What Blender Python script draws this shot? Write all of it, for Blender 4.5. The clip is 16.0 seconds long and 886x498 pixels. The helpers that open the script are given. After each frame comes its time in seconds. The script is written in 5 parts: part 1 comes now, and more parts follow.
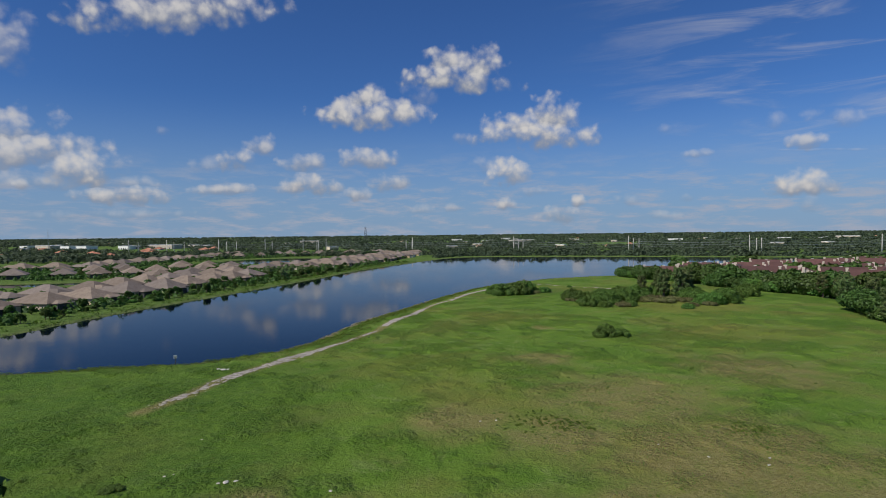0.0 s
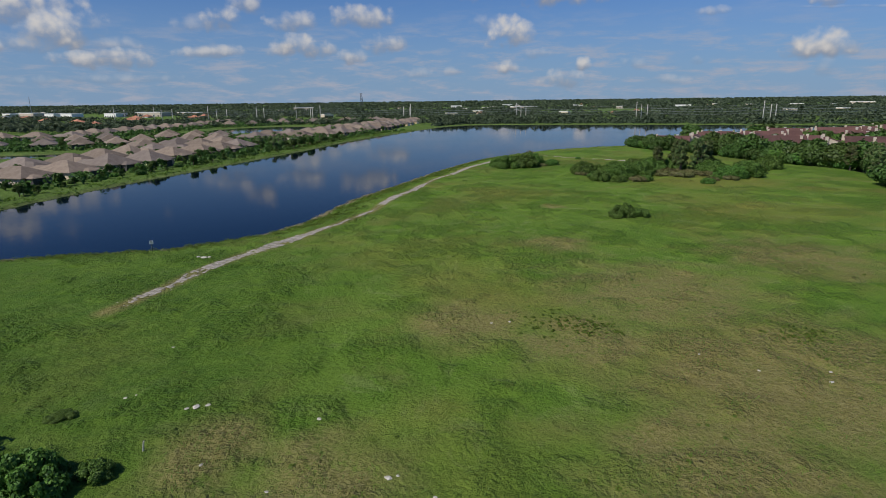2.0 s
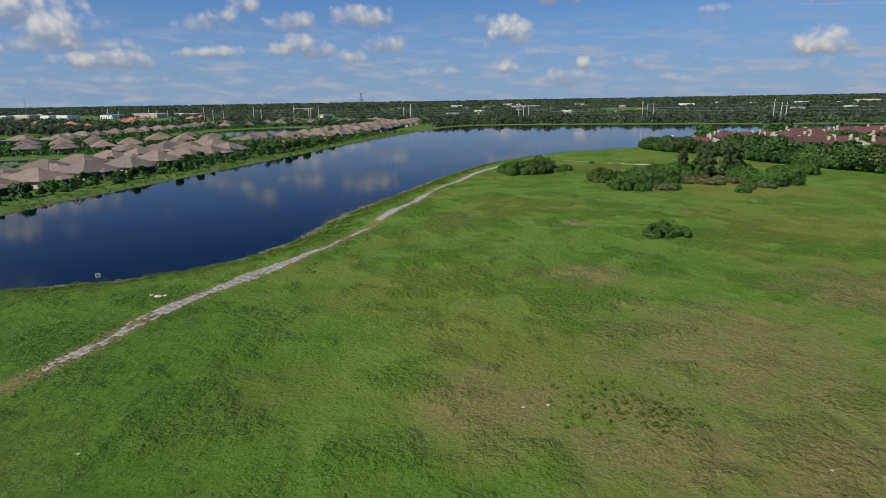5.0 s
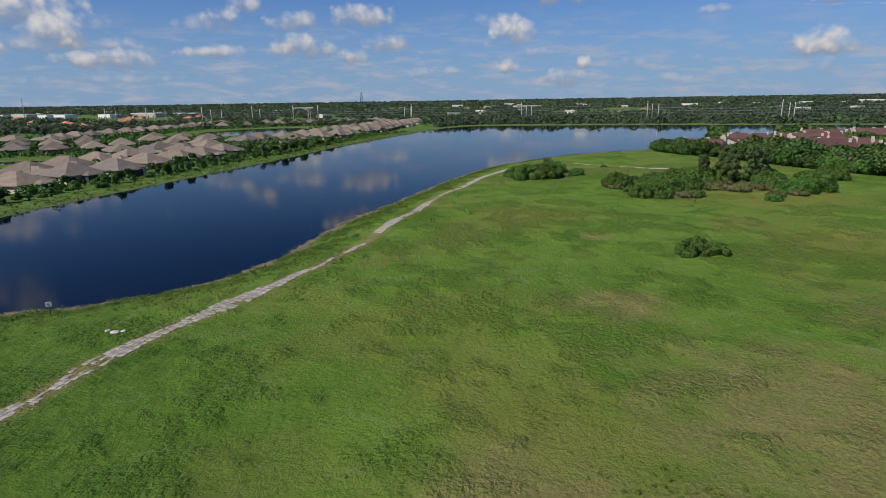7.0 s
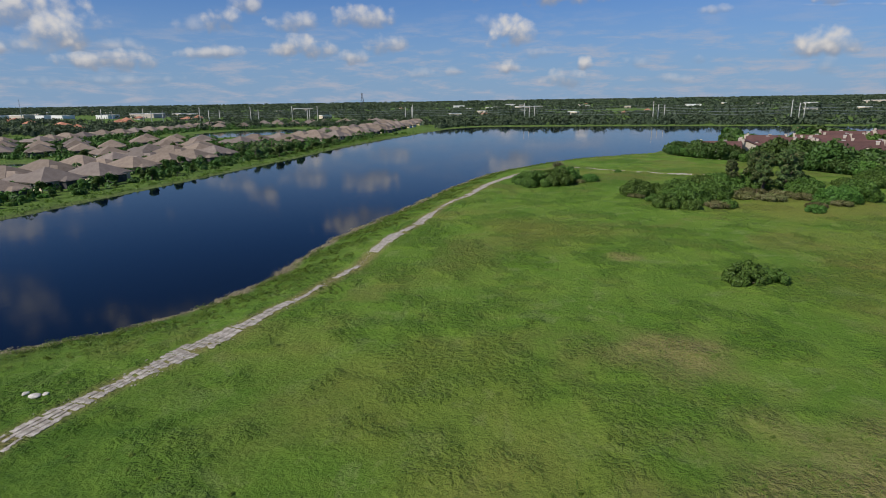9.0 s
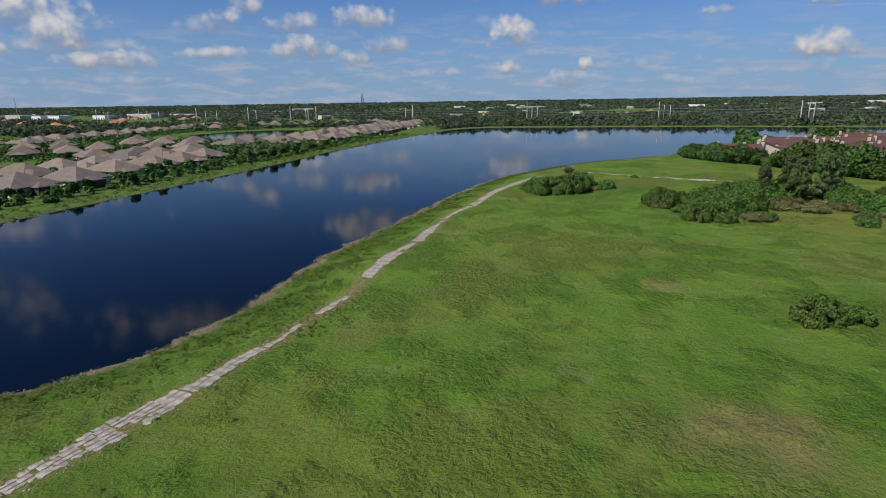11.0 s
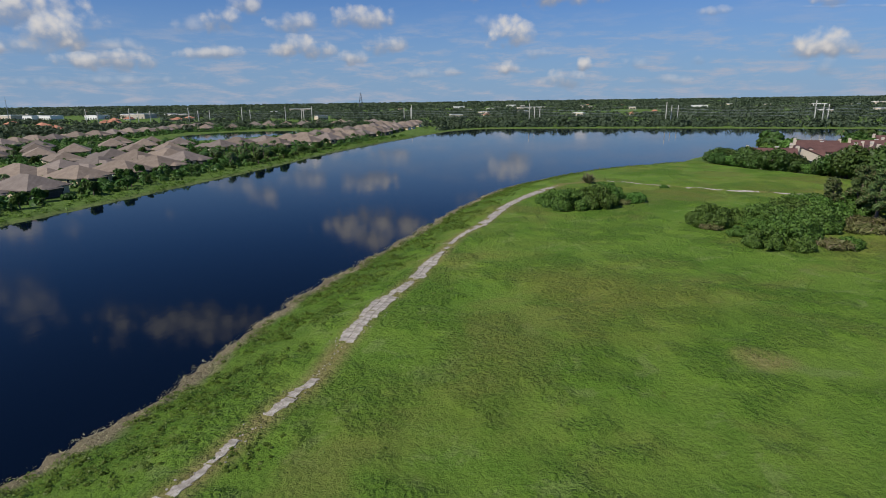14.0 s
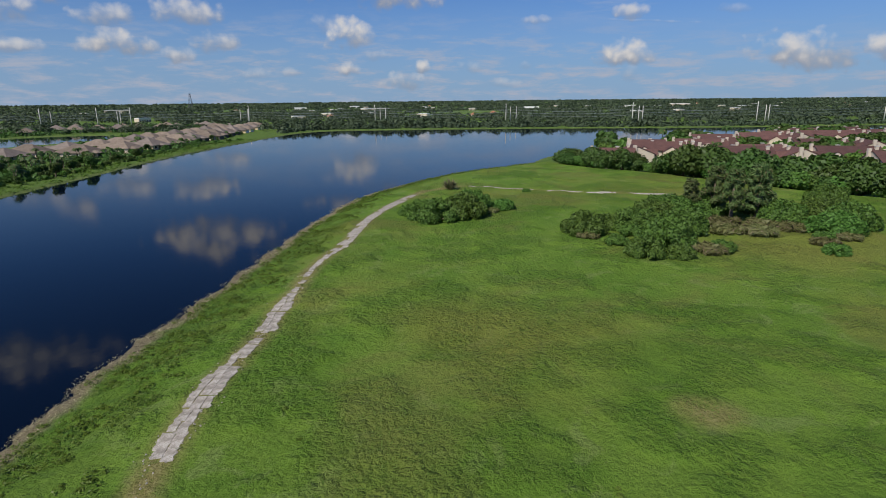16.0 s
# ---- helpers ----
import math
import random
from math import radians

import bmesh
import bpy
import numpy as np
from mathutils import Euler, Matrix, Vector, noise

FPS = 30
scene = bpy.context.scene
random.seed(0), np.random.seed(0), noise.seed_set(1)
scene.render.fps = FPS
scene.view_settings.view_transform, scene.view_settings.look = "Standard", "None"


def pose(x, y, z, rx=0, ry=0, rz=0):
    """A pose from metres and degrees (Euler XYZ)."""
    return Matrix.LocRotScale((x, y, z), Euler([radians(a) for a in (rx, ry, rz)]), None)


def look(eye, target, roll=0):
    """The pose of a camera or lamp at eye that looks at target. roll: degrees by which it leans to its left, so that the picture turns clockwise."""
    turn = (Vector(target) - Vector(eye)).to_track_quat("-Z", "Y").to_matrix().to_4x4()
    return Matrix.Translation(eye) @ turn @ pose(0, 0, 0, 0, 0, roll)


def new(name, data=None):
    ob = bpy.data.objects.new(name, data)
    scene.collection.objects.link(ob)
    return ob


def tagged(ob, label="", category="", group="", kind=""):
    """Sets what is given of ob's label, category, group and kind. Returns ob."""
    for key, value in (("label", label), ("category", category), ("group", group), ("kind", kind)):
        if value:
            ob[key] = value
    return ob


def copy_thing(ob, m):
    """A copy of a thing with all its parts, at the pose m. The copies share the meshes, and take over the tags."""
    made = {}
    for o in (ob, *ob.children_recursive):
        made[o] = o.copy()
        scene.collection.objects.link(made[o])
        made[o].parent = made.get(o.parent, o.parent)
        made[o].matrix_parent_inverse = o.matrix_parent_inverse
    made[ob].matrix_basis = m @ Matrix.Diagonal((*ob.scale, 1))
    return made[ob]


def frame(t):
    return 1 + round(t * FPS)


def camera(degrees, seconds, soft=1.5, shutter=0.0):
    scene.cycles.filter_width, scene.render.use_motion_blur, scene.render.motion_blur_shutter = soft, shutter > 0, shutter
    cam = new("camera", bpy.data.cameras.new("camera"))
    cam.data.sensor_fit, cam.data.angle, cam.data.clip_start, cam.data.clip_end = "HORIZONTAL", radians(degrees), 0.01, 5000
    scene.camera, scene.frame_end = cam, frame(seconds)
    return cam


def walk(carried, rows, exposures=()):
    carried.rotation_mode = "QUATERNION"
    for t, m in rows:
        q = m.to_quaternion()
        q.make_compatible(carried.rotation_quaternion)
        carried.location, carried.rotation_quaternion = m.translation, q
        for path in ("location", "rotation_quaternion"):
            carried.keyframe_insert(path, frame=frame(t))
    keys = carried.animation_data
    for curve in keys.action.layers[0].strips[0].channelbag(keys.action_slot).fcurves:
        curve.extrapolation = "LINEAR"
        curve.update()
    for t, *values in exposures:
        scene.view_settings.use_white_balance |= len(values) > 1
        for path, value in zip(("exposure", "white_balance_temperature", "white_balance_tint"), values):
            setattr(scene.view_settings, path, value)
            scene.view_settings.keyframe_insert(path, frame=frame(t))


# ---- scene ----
cam = camera(76.2, 16.0, soft=0.6)
PATH = [
    (0, (2.31, 2.097, 22.885), (2.335, 4.096, 22.834), -0.6),
    (0.5, (2.185, 5.03, 22.869), (2.21, 7.023, 22.704), -0.7),
    (1, (1.937, 8.022, 22.923), (1.962, 9.994, 22.587), -0.7),
    (1.5, (1.798, 10.943, 23.072), (1.821, 12.883, 22.584), -0.7),
    (2, (1.701, 13.966, 23.217), (1.724, 15.9, 22.709), -0.7),
    (2.5, (1.597, 16.82, 23.293), (1.619, 18.754, 22.785), -0.8),
    (3, (1.425, 19.685, 23.37), (1.448, 21.619, 22.862), -0.8),
    (3.5, (1.335, 22.572, 23.395), (1.357, 24.506, 22.886), -0.8),
    (4, (1.32, 25.457, 23.42), (1.341, 27.391, 22.911), -0.9),
    (6.5, (0.265, 39.379, 23.499), (0.285, 41.313, 22.99), -1.0),
    (7, (0.184, 42.492, 23.52), (0.203, 44.426, 23.01), -0.9),
    (7.5, (-0.057, 45.755, 23.565), (-0.038, 47.689, 23.056), -0.9),
    (8, (-0.294, 49.021, 23.571), (-0.275, 50.955, 23.062), -0.8),
    (8.5, (-0.33, 52.41, 23.538), (-0.313, 54.344, 23.029), -0.9),
    (9, (-0.397, 55.983, 23.468), (-0.381, 57.917, 22.96), -0.9),
    (11.5, (-0.914, 73.411, 23.311), (-0.9, 75.346, 22.805), -0.9),
    (12, (-1.01, 77.096, 23.27), (-0.996, 79.031, 22.765), -1.0),
    (12.5, (-1.16, 80.634, 23.224), (-1.147, 82.569, 22.718), -0.9),
    (13, (-1.27, 84.28, 23.192), (-1.258, 86.215, 22.685), -0.9),
    (13.5, (-1.406, 88.172, 23.105), (-1.395, 90.107, 22.599), -0.9),
    (14, (-1.54, 92.069, 23.018), (-1.521, 94.004, 22.512), -0.8),
    (14.5, (-1.763, 95.931, 22.939), (-1.577, 97.857, 22.432), -0.8),
    (15, (-1.863, 99.895, 22.892), (-1.439, 101.783, 22.383), -0.7),
    (15.5, (-1.935, 103.777, 22.881), (-1.42, 105.642, 22.373), -0.6),
    (16, (-1.667, 107.657, 22.881), (-1.135, 109.517, 22.373), -0.6),
]
walk(cam, [(t, look(eye, target, roll)) for t, eye, target, roll in PATH], [(0, -0.17), (1.5, -0.21), (3.0, -0.10), (6.5, -0.05), (16, -0.04)])

# ---- world, sun ----
SUN_EL, SUN_AZ = radians(46), radians(-124)
SUN_DIR = Vector((math.sin(SUN_AZ) * math.cos(SUN_EL), math.cos(SUN_AZ) * math.cos(SUN_EL), math.sin(SUN_EL)))


def make_sun():
    data = bpy.data.lights.new("sun", "SUN")
    data.energy, data.angle, data.color = 5.05, radians(0.5), (1.0, 0.95, 0.86)
    ob = new("sun", data)
    ob.matrix_world = look(SUN_DIR * 100, (0, 0, 0))
    return ob


make_sun()

# clouds: bearing (x over y), height (z over y), half width, half height, density
CUMULUS = [
    (-0.465, 0.392, 0.145, 0.040, 0.95), (-0.765, 0.336, 0.055, 0.062, 0.7),
    (-0.114, 0.208, 0.080, 0.026, 1.0), (-0.119, 0.234, 0.030, 0.024, 1.0), (-0.162, 0.212, 0.030, 0.026, 1.0), (-0.066, 0.214, 0.034, 0.025, 1.0),
    (0.041, 0.272, 0.076, 0.028, 1.0), (0.021, 0.300, 0.032, 0.026, 1.0), (0.076, 0.292, 0.042, 0.030, 1.0),
    (0.176, 0.172, 0.090, 0.024, 1.0), (0.206, 0.205, 0.042, 0.034, 1.0), (0.150, 0.187, 0.042, 0.022, 1.0),
    (-0.775, 0.187, 0.125, 0.034, 0.85), (-0.715, 0.152, 0.115, 0.034, 0.9), (-0.622, 0.116, 0.075, 0.032, 1.0),
    (0.656, 0.080, 0.052, 0.022, 1.0), (1.100, 0.092, 0.130, 0.038, 0.95), (1.341, 0.104, 0.094, 0.030, 0.9),
]
SMALL = [
    (-0.549, 0.072, 0.070, 0.017, 0.95), (-0.344, 0.130, 0.030, 0.020, 0.85), (-0.304, 0.156, 0.028, 0.017, 0.75), (-0.224, 0.127, 0.042, 0.016, 0.75),
    (-0.224, 0.087, 0.046, 0.018, 1.0), (-0.369, 0.081, 0.054, 0.010, 0.75), (-0.112, 0.135, 0.040, 0.017, 0.85), (-0.074, 0.090, 0.032, 0.017, 0.75),
    (0.131, 0.104, 0.034, 0.025, 1.0), (0.124, 0.050, 0.015, 0.011, 0.95), (0.254, 0.053, 0.013, 0.012, 0.9), (0.226, 0.031, 0.036, 0.014, 0.75),
    (0.661, 0.155, 0.031, 0.015, 0.75), (0.466, 0.138, 0.024, 0.008, 0.6), (0.051, 0.168, 0.016, 0.013, 0.65), (-0.724, 0.094, 0.016, 0.011, 0.8),
    (0.034, 0.046, 0.020, 0.008, 0.7), (-0.139, 0.071, 0.022, 0.012, 0.75),
]
FAINT = [
    (-0.690, 0.098, 0.110, 0.020, 0.7), (-0.554, 0.096, 0.075, 0.014, 0.65), (-0.394, 0.126, 0.034, 0.013, 0.45), (0.096, 0.119, 0.030, 0.014, 0.5),
    (0.176, 0.072, 0.027, 0.008, 0.55), (-0.024, 0.044, 0.018, 0.009, 0.5), (0.716, 0.197, 0.052, 0.018, 0.5), (0.606, 0.188, 0.030, 0.020, 0.4),
    (0.426, 0.180, 0.030, 0.010, 0.35), (0.666, 0.050, 0.018, 0.018, 0.45), (0.450, 0.060, 0.014, 0.008, 0.5), (0.348, 0.057, 0.025, 0.011, 0.45),
    (-0.025, 0.243, 0.030, 0.018, 0.5), (0.398, 0.028, 0.035, 0.009, 0.45), (-0.474, 0.185, 0.012, 0.008, 0.35), (0.700, 0.143, 0.160, 0.003, 0.3),
    (-0.550, 0.040, 0.140, 0.008, 0.4), (0.902, 0.172, 0.048, 0.008, 0.4),
]


def link(tree, a, b):
    tree.links.new(a, b)


def maths(tree, op, a, b=None, c=None, clamp=False):
    n = tree.nodes.new("ShaderNodeMath")
    n.operation, n.use_clamp = op, clamp
    for i, v in enumerate((a, b, c)):
        if v is None:
            continue
        if isinstance(v, (int, float)):
            n.inputs[i].default_value = v
        else:
            link(tree, v, n.inputs[i])
    return n.outputs[0]


def mixed(tree, fac, a, b, blend="MIX"):
    n = tree.nodes.new("ShaderNodeMix")
    n.data_type, n.blend_type = "RGBA", blend
    for i, v in ((0, fac), (6, a), (7, b)):
        if isinstance(v, (int, float)):
            n.inputs[i].default_value = v
        elif isinstance(v, tuple):
            n.inputs[i].default_value = (*v[:3], 1)
        else:
            link(tree, v, n.inputs[i])
    return n.outputs[2]


def noisy(tree, vector, scale, detail=4.0, rough=0.55, distort=0.0):
    n = tree.nodes.new("ShaderNodeTexNoise")
    n.inputs["Scale"].default_value, n.inputs["Detail"].default_value = scale, detail
    n.inputs["Roughness"].default_value, n.inputs["Distortion"].default_value = rough, distort
    if vector is not None:
        link(tree, vector, n.inputs["Vector"])
    return n.outputs["Fac"]


def spread(tree, value, lo, hi, to_lo=0.0, to_hi=1.0):
    n = tree.nodes.new("ShaderNodeMapRange")
    n.interpolation_type = "SMOOTHSTEP"
    for i, v in enumerate((value, lo, hi, to_lo, to_hi)):
        if isinstance(v, (int, float)):
            n.inputs[i].default_value = v
        else:
            link(tree, v, n.inputs[i])
    return n.outputs[0]


def cloud_group():
    """One cloud: adds its cover and its lit share to those so far."""
    tree = bpy.data.node_groups.new("cloud", "ShaderNodeTree")
    for name, kind in (("Where", "Vector"), ("Bend", "Vector"), ("So far", "Vector"), ("Centre", "Vector"), ("Scale", "Vector"), ("Dense", "Float"), ("Soft", "Float")):
        tree.interface.new_socket(name, in_out="INPUT", socket_type="NodeSocket" + kind)
    tree.interface.new_socket("Sum", in_out="OUTPUT", socket_type="NodeSocketVector")
    given, out = tree.nodes.new("NodeGroupInput"), tree.nodes.new("NodeGroupOutput")
    parts = {}
    for name in ("Where", "Bend", "So far", "Centre", "Scale"):
        n = tree.nodes.new("ShaderNodeSeparateXYZ")
        link(tree, given.outputs[name], n.inputs[0])
        parts[name] = n.outputs
    du, dv = (maths(tree, "ADD", parts["Bend"][k], maths(tree, "MULTIPLY", maths(tree, "SUBTRACT", parts["Where"][k], parts["Centre"][k]), parts["Scale"][k])) for k in (0, 1))
    puff = parts["Where"][2]
    # flat bases, domed tops
    dv2 = maths(tree, "ADD", dv, maths(tree, "MULTIPLY", maths(tree, "MINIMUM", dv, 0.0), 0.35))
    r2 = maths(tree, "ADD", maths(tree, "MULTIPLY", du, du), maths(tree, "MULTIPLY", dv2, dv2))
    body = maths(tree, "ADD", maths(tree, "SUBTRACT", 1.15, r2), puff)
    mask = maths(tree, "MULTIPLY", spread(tree, body, 0.0, given.outputs["Soft"]), given.outputs["Dense"])
    mask = maths(tree, "MULTIPLY", mask, spread(tree, r2, 1.5, 3.0, 1.0, 0.0))
    lift = maths(tree, "MULTIPLY", mask, spread(tree, maths(tree, "ADD", dv, maths(tree, "MULTIPLY", puff, 0.5)), -0.9, 0.9))
    n = tree.nodes.new("ShaderNodeCombineXYZ")
    link(tree, maths(tree, "MAXIMUM", parts["So far"][0], mask), n.inputs[0])
    link(tree, maths(tree, "MAXIMUM", parts["So far"][1], lift), n.inputs[1])
    link(tree, n.outputs[0], out.inputs[0])
    return tree


def make_world():
    world = bpy.data.worlds.new("sky")
    world.use_nodes = True
    scene.world = world
    tree = world.node_tree
    tree.nodes.clear()
    sky = tree.nodes.new("ShaderNodeTexSky")
    sky.sky_type, sky.sun_disc = "NISHITA", False
    sky.sun_elevation, sky.sun_rotation = SUN_EL, SUN_AZ
    sky.altitude, sky.air_density, sky.dust_density, sky.ozone_density = 20, 1.0, 0.0, 3.0
    coord = tree.nodes.new("ShaderNodeTexCoord")
    sep = tree.nodes.new("ShaderNodeSeparateXYZ")
    link(tree, coord.outputs["Generated"], sep.inputs[0])
    ahead = maths(tree, "MAXIMUM", sep.outputs[1], 0.02)
    u = maths(tree, "DIVIDE", sep.outputs[0], ahead)
    v = maths(tree, "DIVIDE", sep.outputs[2], ahead)
    flat = tree.nodes.new("ShaderNodeCombineXYZ")
    # noise runs over bearing and height angle, so that it keeps its size to the sides
    link(tree, maths(tree, "ARCTAN2", sep.outputs[0], sep.outputs[1]), flat.inputs[0])
    link(tree, maths(tree, "ARCSINE", sep.outputs[2]), flat.inputs[1])
    # rounded heads that push the outline in and out
    def heads(scale, soft):
        n = tree.nodes.new("ShaderNodeTexVoronoi")
        n.voronoi_dimensions, n.feature = "2D", "SMOOTH_F1"
        n.inputs["Scale"].default_value, n.inputs["Smoothness"].default_value = scale, soft
        link(tree, warped, n.inputs["Vector"])
        return n.outputs["Distance"]

    drift = tree.nodes.new("ShaderNodeTexNoise")
    drift.inputs["Scale"].default_value, drift.inputs["Detail"].default_value = 16, 3
    link(tree, flat.outputs[0], drift.inputs["Vector"])
    warp = tree.nodes.new("ShaderNodeVectorMath")
    warp.operation = "MULTIPLY_ADD"
    warp.inputs[1].default_value = (0.035, 0.035, 0)
    link(tree, drift.outputs["Color"], warp.inputs[0])
    link(tree, flat.outputs[0], warp.inputs[2])
    warped = warp.outputs[0]
    lump = maths(tree, "SUBTRACT", 0.42, heads(34, 0.35))
    knob = maths(tree, "SUBTRACT", 0.42, heads(85, 0.4))
    fluff = maths(tree, "SUBTRACT", noisy(tree, flat.outputs[0], 60, 5, 0.6), 0.5)
    puff = maths(tree, "ADD", maths(tree, "MULTIPLY", lump, 1.3), maths(tree, "ADD", maths(tree, "MULTIPLY", knob, 0.45), maths(tree, "MULTIPLY", fluff, 1.2)))
    bend_u = maths(tree, "MULTIPLY", maths(tree, "SUBTRACT", noisy(tree, flat.outputs[0], 15, 3, 0.55), 0.5), 1.1)
    shifted = tree.nodes.new("ShaderNodeMapping")
    shifted.inputs["Location"].default_value = (3.7, 1.9, 5.2)
    link(tree, flat.outputs[0], shifted.inputs[0])
    bend_v = maths(tree, "MULTIPLY", maths(tree, "SUBTRACT", noisy(tree, shifted.outputs[0], 18, 3, 0.55), 0.5), 0.9)
    where = tree.nodes.new("ShaderNodeCombineXYZ")
    for k, value in enumerate((maths(tree, "ADD", u, 0.0), maths(tree, "ADD", v, 0.0), puff)):
        link(tree, value, where.inputs[k])
    bent = tree.nodes.new("ShaderNodeCombineXYZ")
    link(tree, bend_u, bent.inputs[0])
    link(tree, bend_v, bent.inputs[1])
    group, sums = cloud_group(), None
    for cu, cv, ru, rv, dense in CUMULUS + SMALL + FAINT:
        n = tree.nodes.new("ShaderNodeGroup")
        n.node_tree = group
        n.inputs["Centre"].default_value, n.inputs["Scale"].default_value = (cu, cv, 0), (0.76 / ru, 0.76 / rv, 0)
        n.inputs["Dense"].default_value, n.inputs["Soft"].default_value = dense, 1.55 if dense > 0.72 else 2.2
        link(tree, where.outputs[0], n.inputs["Where"])
        link(tree, bent.outputs[0], n.inputs["Bend"])
        if sums is not None:
            link(tree, sums, n.inputs["So far"])
        sums = n.outputs[0]
    total = tree.nodes.new("ShaderNodeSeparateXYZ")
    link(tree, sums, total.inputs[0])
    cover, shade = total.outputs[0], total.outputs[1]
    # thin streaks high up and low haze layers near the skyline
    wide = tree.nodes.new("ShaderNodeMapping")
    wide.inputs["Scale"].default_value = (2.2, 16, 1)
    wide.inputs["Rotation"].default_value = (0, 0, 0.12)
    link(tree, flat.outputs[0], wide.inputs[0])
    streak = spread(tree, noisy(tree, wide.outputs[0], 1.6, 5, 0.6, 0.6), 0.45, 0.75)
    streak = maths(tree, "MULTIPLY", streak, spread(tree, u, 0.15, 0.7))
    streak = maths(tree, "MULTIPLY", streak, spread(tree, v, 0.10, 0.24, 0.0, 0.55))
    layer = tree.nodes.new("ShaderNodeMapping")
    layer.inputs["Scale"].default_value = (13, 60, 1)
    link(tree, flat.outputs[0], layer.inputs[0])
    haze = spread(tree, noisy(tree, layer.outputs[0], 1.0, 6, 0.62, 0.2), 0.44, 0.72)
    haze = maths(tree, "MULTIPLY", haze, spread(tree, v, 0.03, 0.17, 0.95, 0.0))
    shade = maths(tree, "MAXIMUM", shade, maths(tree, "MULTIPLY", streak, 0.7))
    front = spread(tree, sep.outputs[1], 0.05, 0.3)
    cover = maths(tree, "MULTIPLY", maths(tree, "MAXIMUM", cover, streak), front)
    lit = spread(tree, maths(tree, "DIVIDE", shade, maths(tree, "ADD", cover, 0.02)), 0.1, 0.95)
    tone = mixed(tree, lit, (0.26, 0.29, 0.36), (0.66, 0.64, 0.63))
    blue = mixed(tree, 1.0, sky.outputs[0], SKY_TINT, "MULTIPLY")
    # moist air over the skyline
    blue = mixed(tree, spread(tree, sep.outputs[2], -0.02, 0.24, 0.85, 0.0), blue, (0.235, 0.350, 0.535))
    blue = mixed(tree, haze, blue, (0.40, 0.43, 0.52))
    whole = mixed(tree, cover, blue, tone)
    back = tree.nodes.new("ShaderNodeBackground")
    back.inputs["Strength"].default_value = 1.0
    link(tree, whole, back.inputs["Color"])
    out = tree.nodes.new("ShaderNodeOutputWorld")
    link(tree, back.outputs[0], out.inputs[0])


SKY_TINT = (0.030, 0.052, 0.088)
make_world()

# ---- materials ----


def material(name, build):
    mat = bpy.data.materials.new(name)
    mat.use_nodes = True
    tree = mat.node_tree
    tree.nodes.clear()
    bsdf = tree.nodes.new("ShaderNodeBsdfPrincipled")
    out = tree.nodes.new("ShaderNodeOutputMaterial")
    link(tree, bsdf.outputs[0], out.inputs[0])
    build(tree, bsdf, out)
    return mat


def place_of(tree):
    return tree.nodes.new("ShaderNodeTexCoord").outputs["Object"]


def bumped(tree, bsdf, height, strength, distance):
    b = tree.nodes.new("ShaderNodeBump")
    b.inputs["Strength"].default_value, b.inputs["Distance"].default_value = strength, distance
    link(tree, height, b.inputs["Height"])
    link(tree, b.outputs[0], bsdf.inputs["Normal"])


def plain(name, colour, rough=0.7, metal=0.0, vary=0.15, scale=3.0, bump=0.0):
    def build(tree, bsdf, out):
        at = place_of(tree)
        n1, n2 = noisy(tree, at, scale, 5), noisy(tree, at, scale * 8, 3)
        both = maths(tree, "ADD", maths(tree, "MULTIPLY", n1, 0.65), maths(tree, "MULTIPLY", n2, 0.35))
        dark = tuple(c * (1 - vary) for c in colour)
        light = tuple(min(1, c * (1 + vary)) for c in colour)
        link(tree, mixed(tree, spread(tree, both, 0.3, 0.7), dark, light), bsdf.inputs["Base Color"])
        bsdf.inputs["Roughness"].default_value, bsdf.inputs["Metallic"].default_value = rough, metal
        if bump:
            bumped(tree, bsdf, n2, 0.6, bump)
    return material(name, build)


def leafy(name, dark, light, dry=None, gloss=0.55, through_leaf=0.3, clump=0.8):
    def build(tree, bsdf, out):
        geo = tree.nodes.new("ShaderNodeNewGeometry")
        one = tree.nodes.new("ShaderNodeObjectInfo")
        colour = mixed(tree, geo.outputs["Random Per Island"], dark, light)
        patch = spread(tree, noisy(tree, place_of(tree), clump, 3), 0.35, 0.7)
        colour = mixed(tree, maths(tree, "MULTIPLY", patch, 0.5), colour, light)
        if dry:
            colour = mixed(tree, spread(tree, maths(tree, "FRACT", maths(tree, "MULTIPLY", geo.outputs["Random Per Island"], 7.3)), 0.86, 0.95), colour, dry)
        hue = tree.nodes.new("ShaderNodeHueSaturation")
        link(tree, maths(tree, "ADD", maths(tree, "MULTIPLY", one.outputs["Random"], 0.04), 0.48), hue.inputs["Hue"])
        link(tree, maths(tree, "ADD", maths(tree, "MULTIPLY", one.outputs["Random"], 0.4), 0.8), hue.inputs["Value"])
        link(tree, colour, hue.inputs["Color"])
        link(tree, hue.outputs[0], bsdf.inputs["Base Color"])
        bsdf.inputs["Roughness"].default_value = gloss
        bsdf.inputs["Specular IOR Level"].default_value = 0.3
        glow = tree.nodes.new("ShaderNodeBsdfTranslucent")
        link(tree, hue.outputs[0], glow.inputs[0])
        mix = tree.nodes.new("ShaderNodeMixShader")
        mix.inputs[0].default_value = through_leaf
        link(tree, bsdf.outputs[0], mix.inputs[1])
        link(tree, glow.outputs[0], mix.inputs[2])
        link(tree, mix.outputs[0], out.inputs[0])
    return material(name, build)


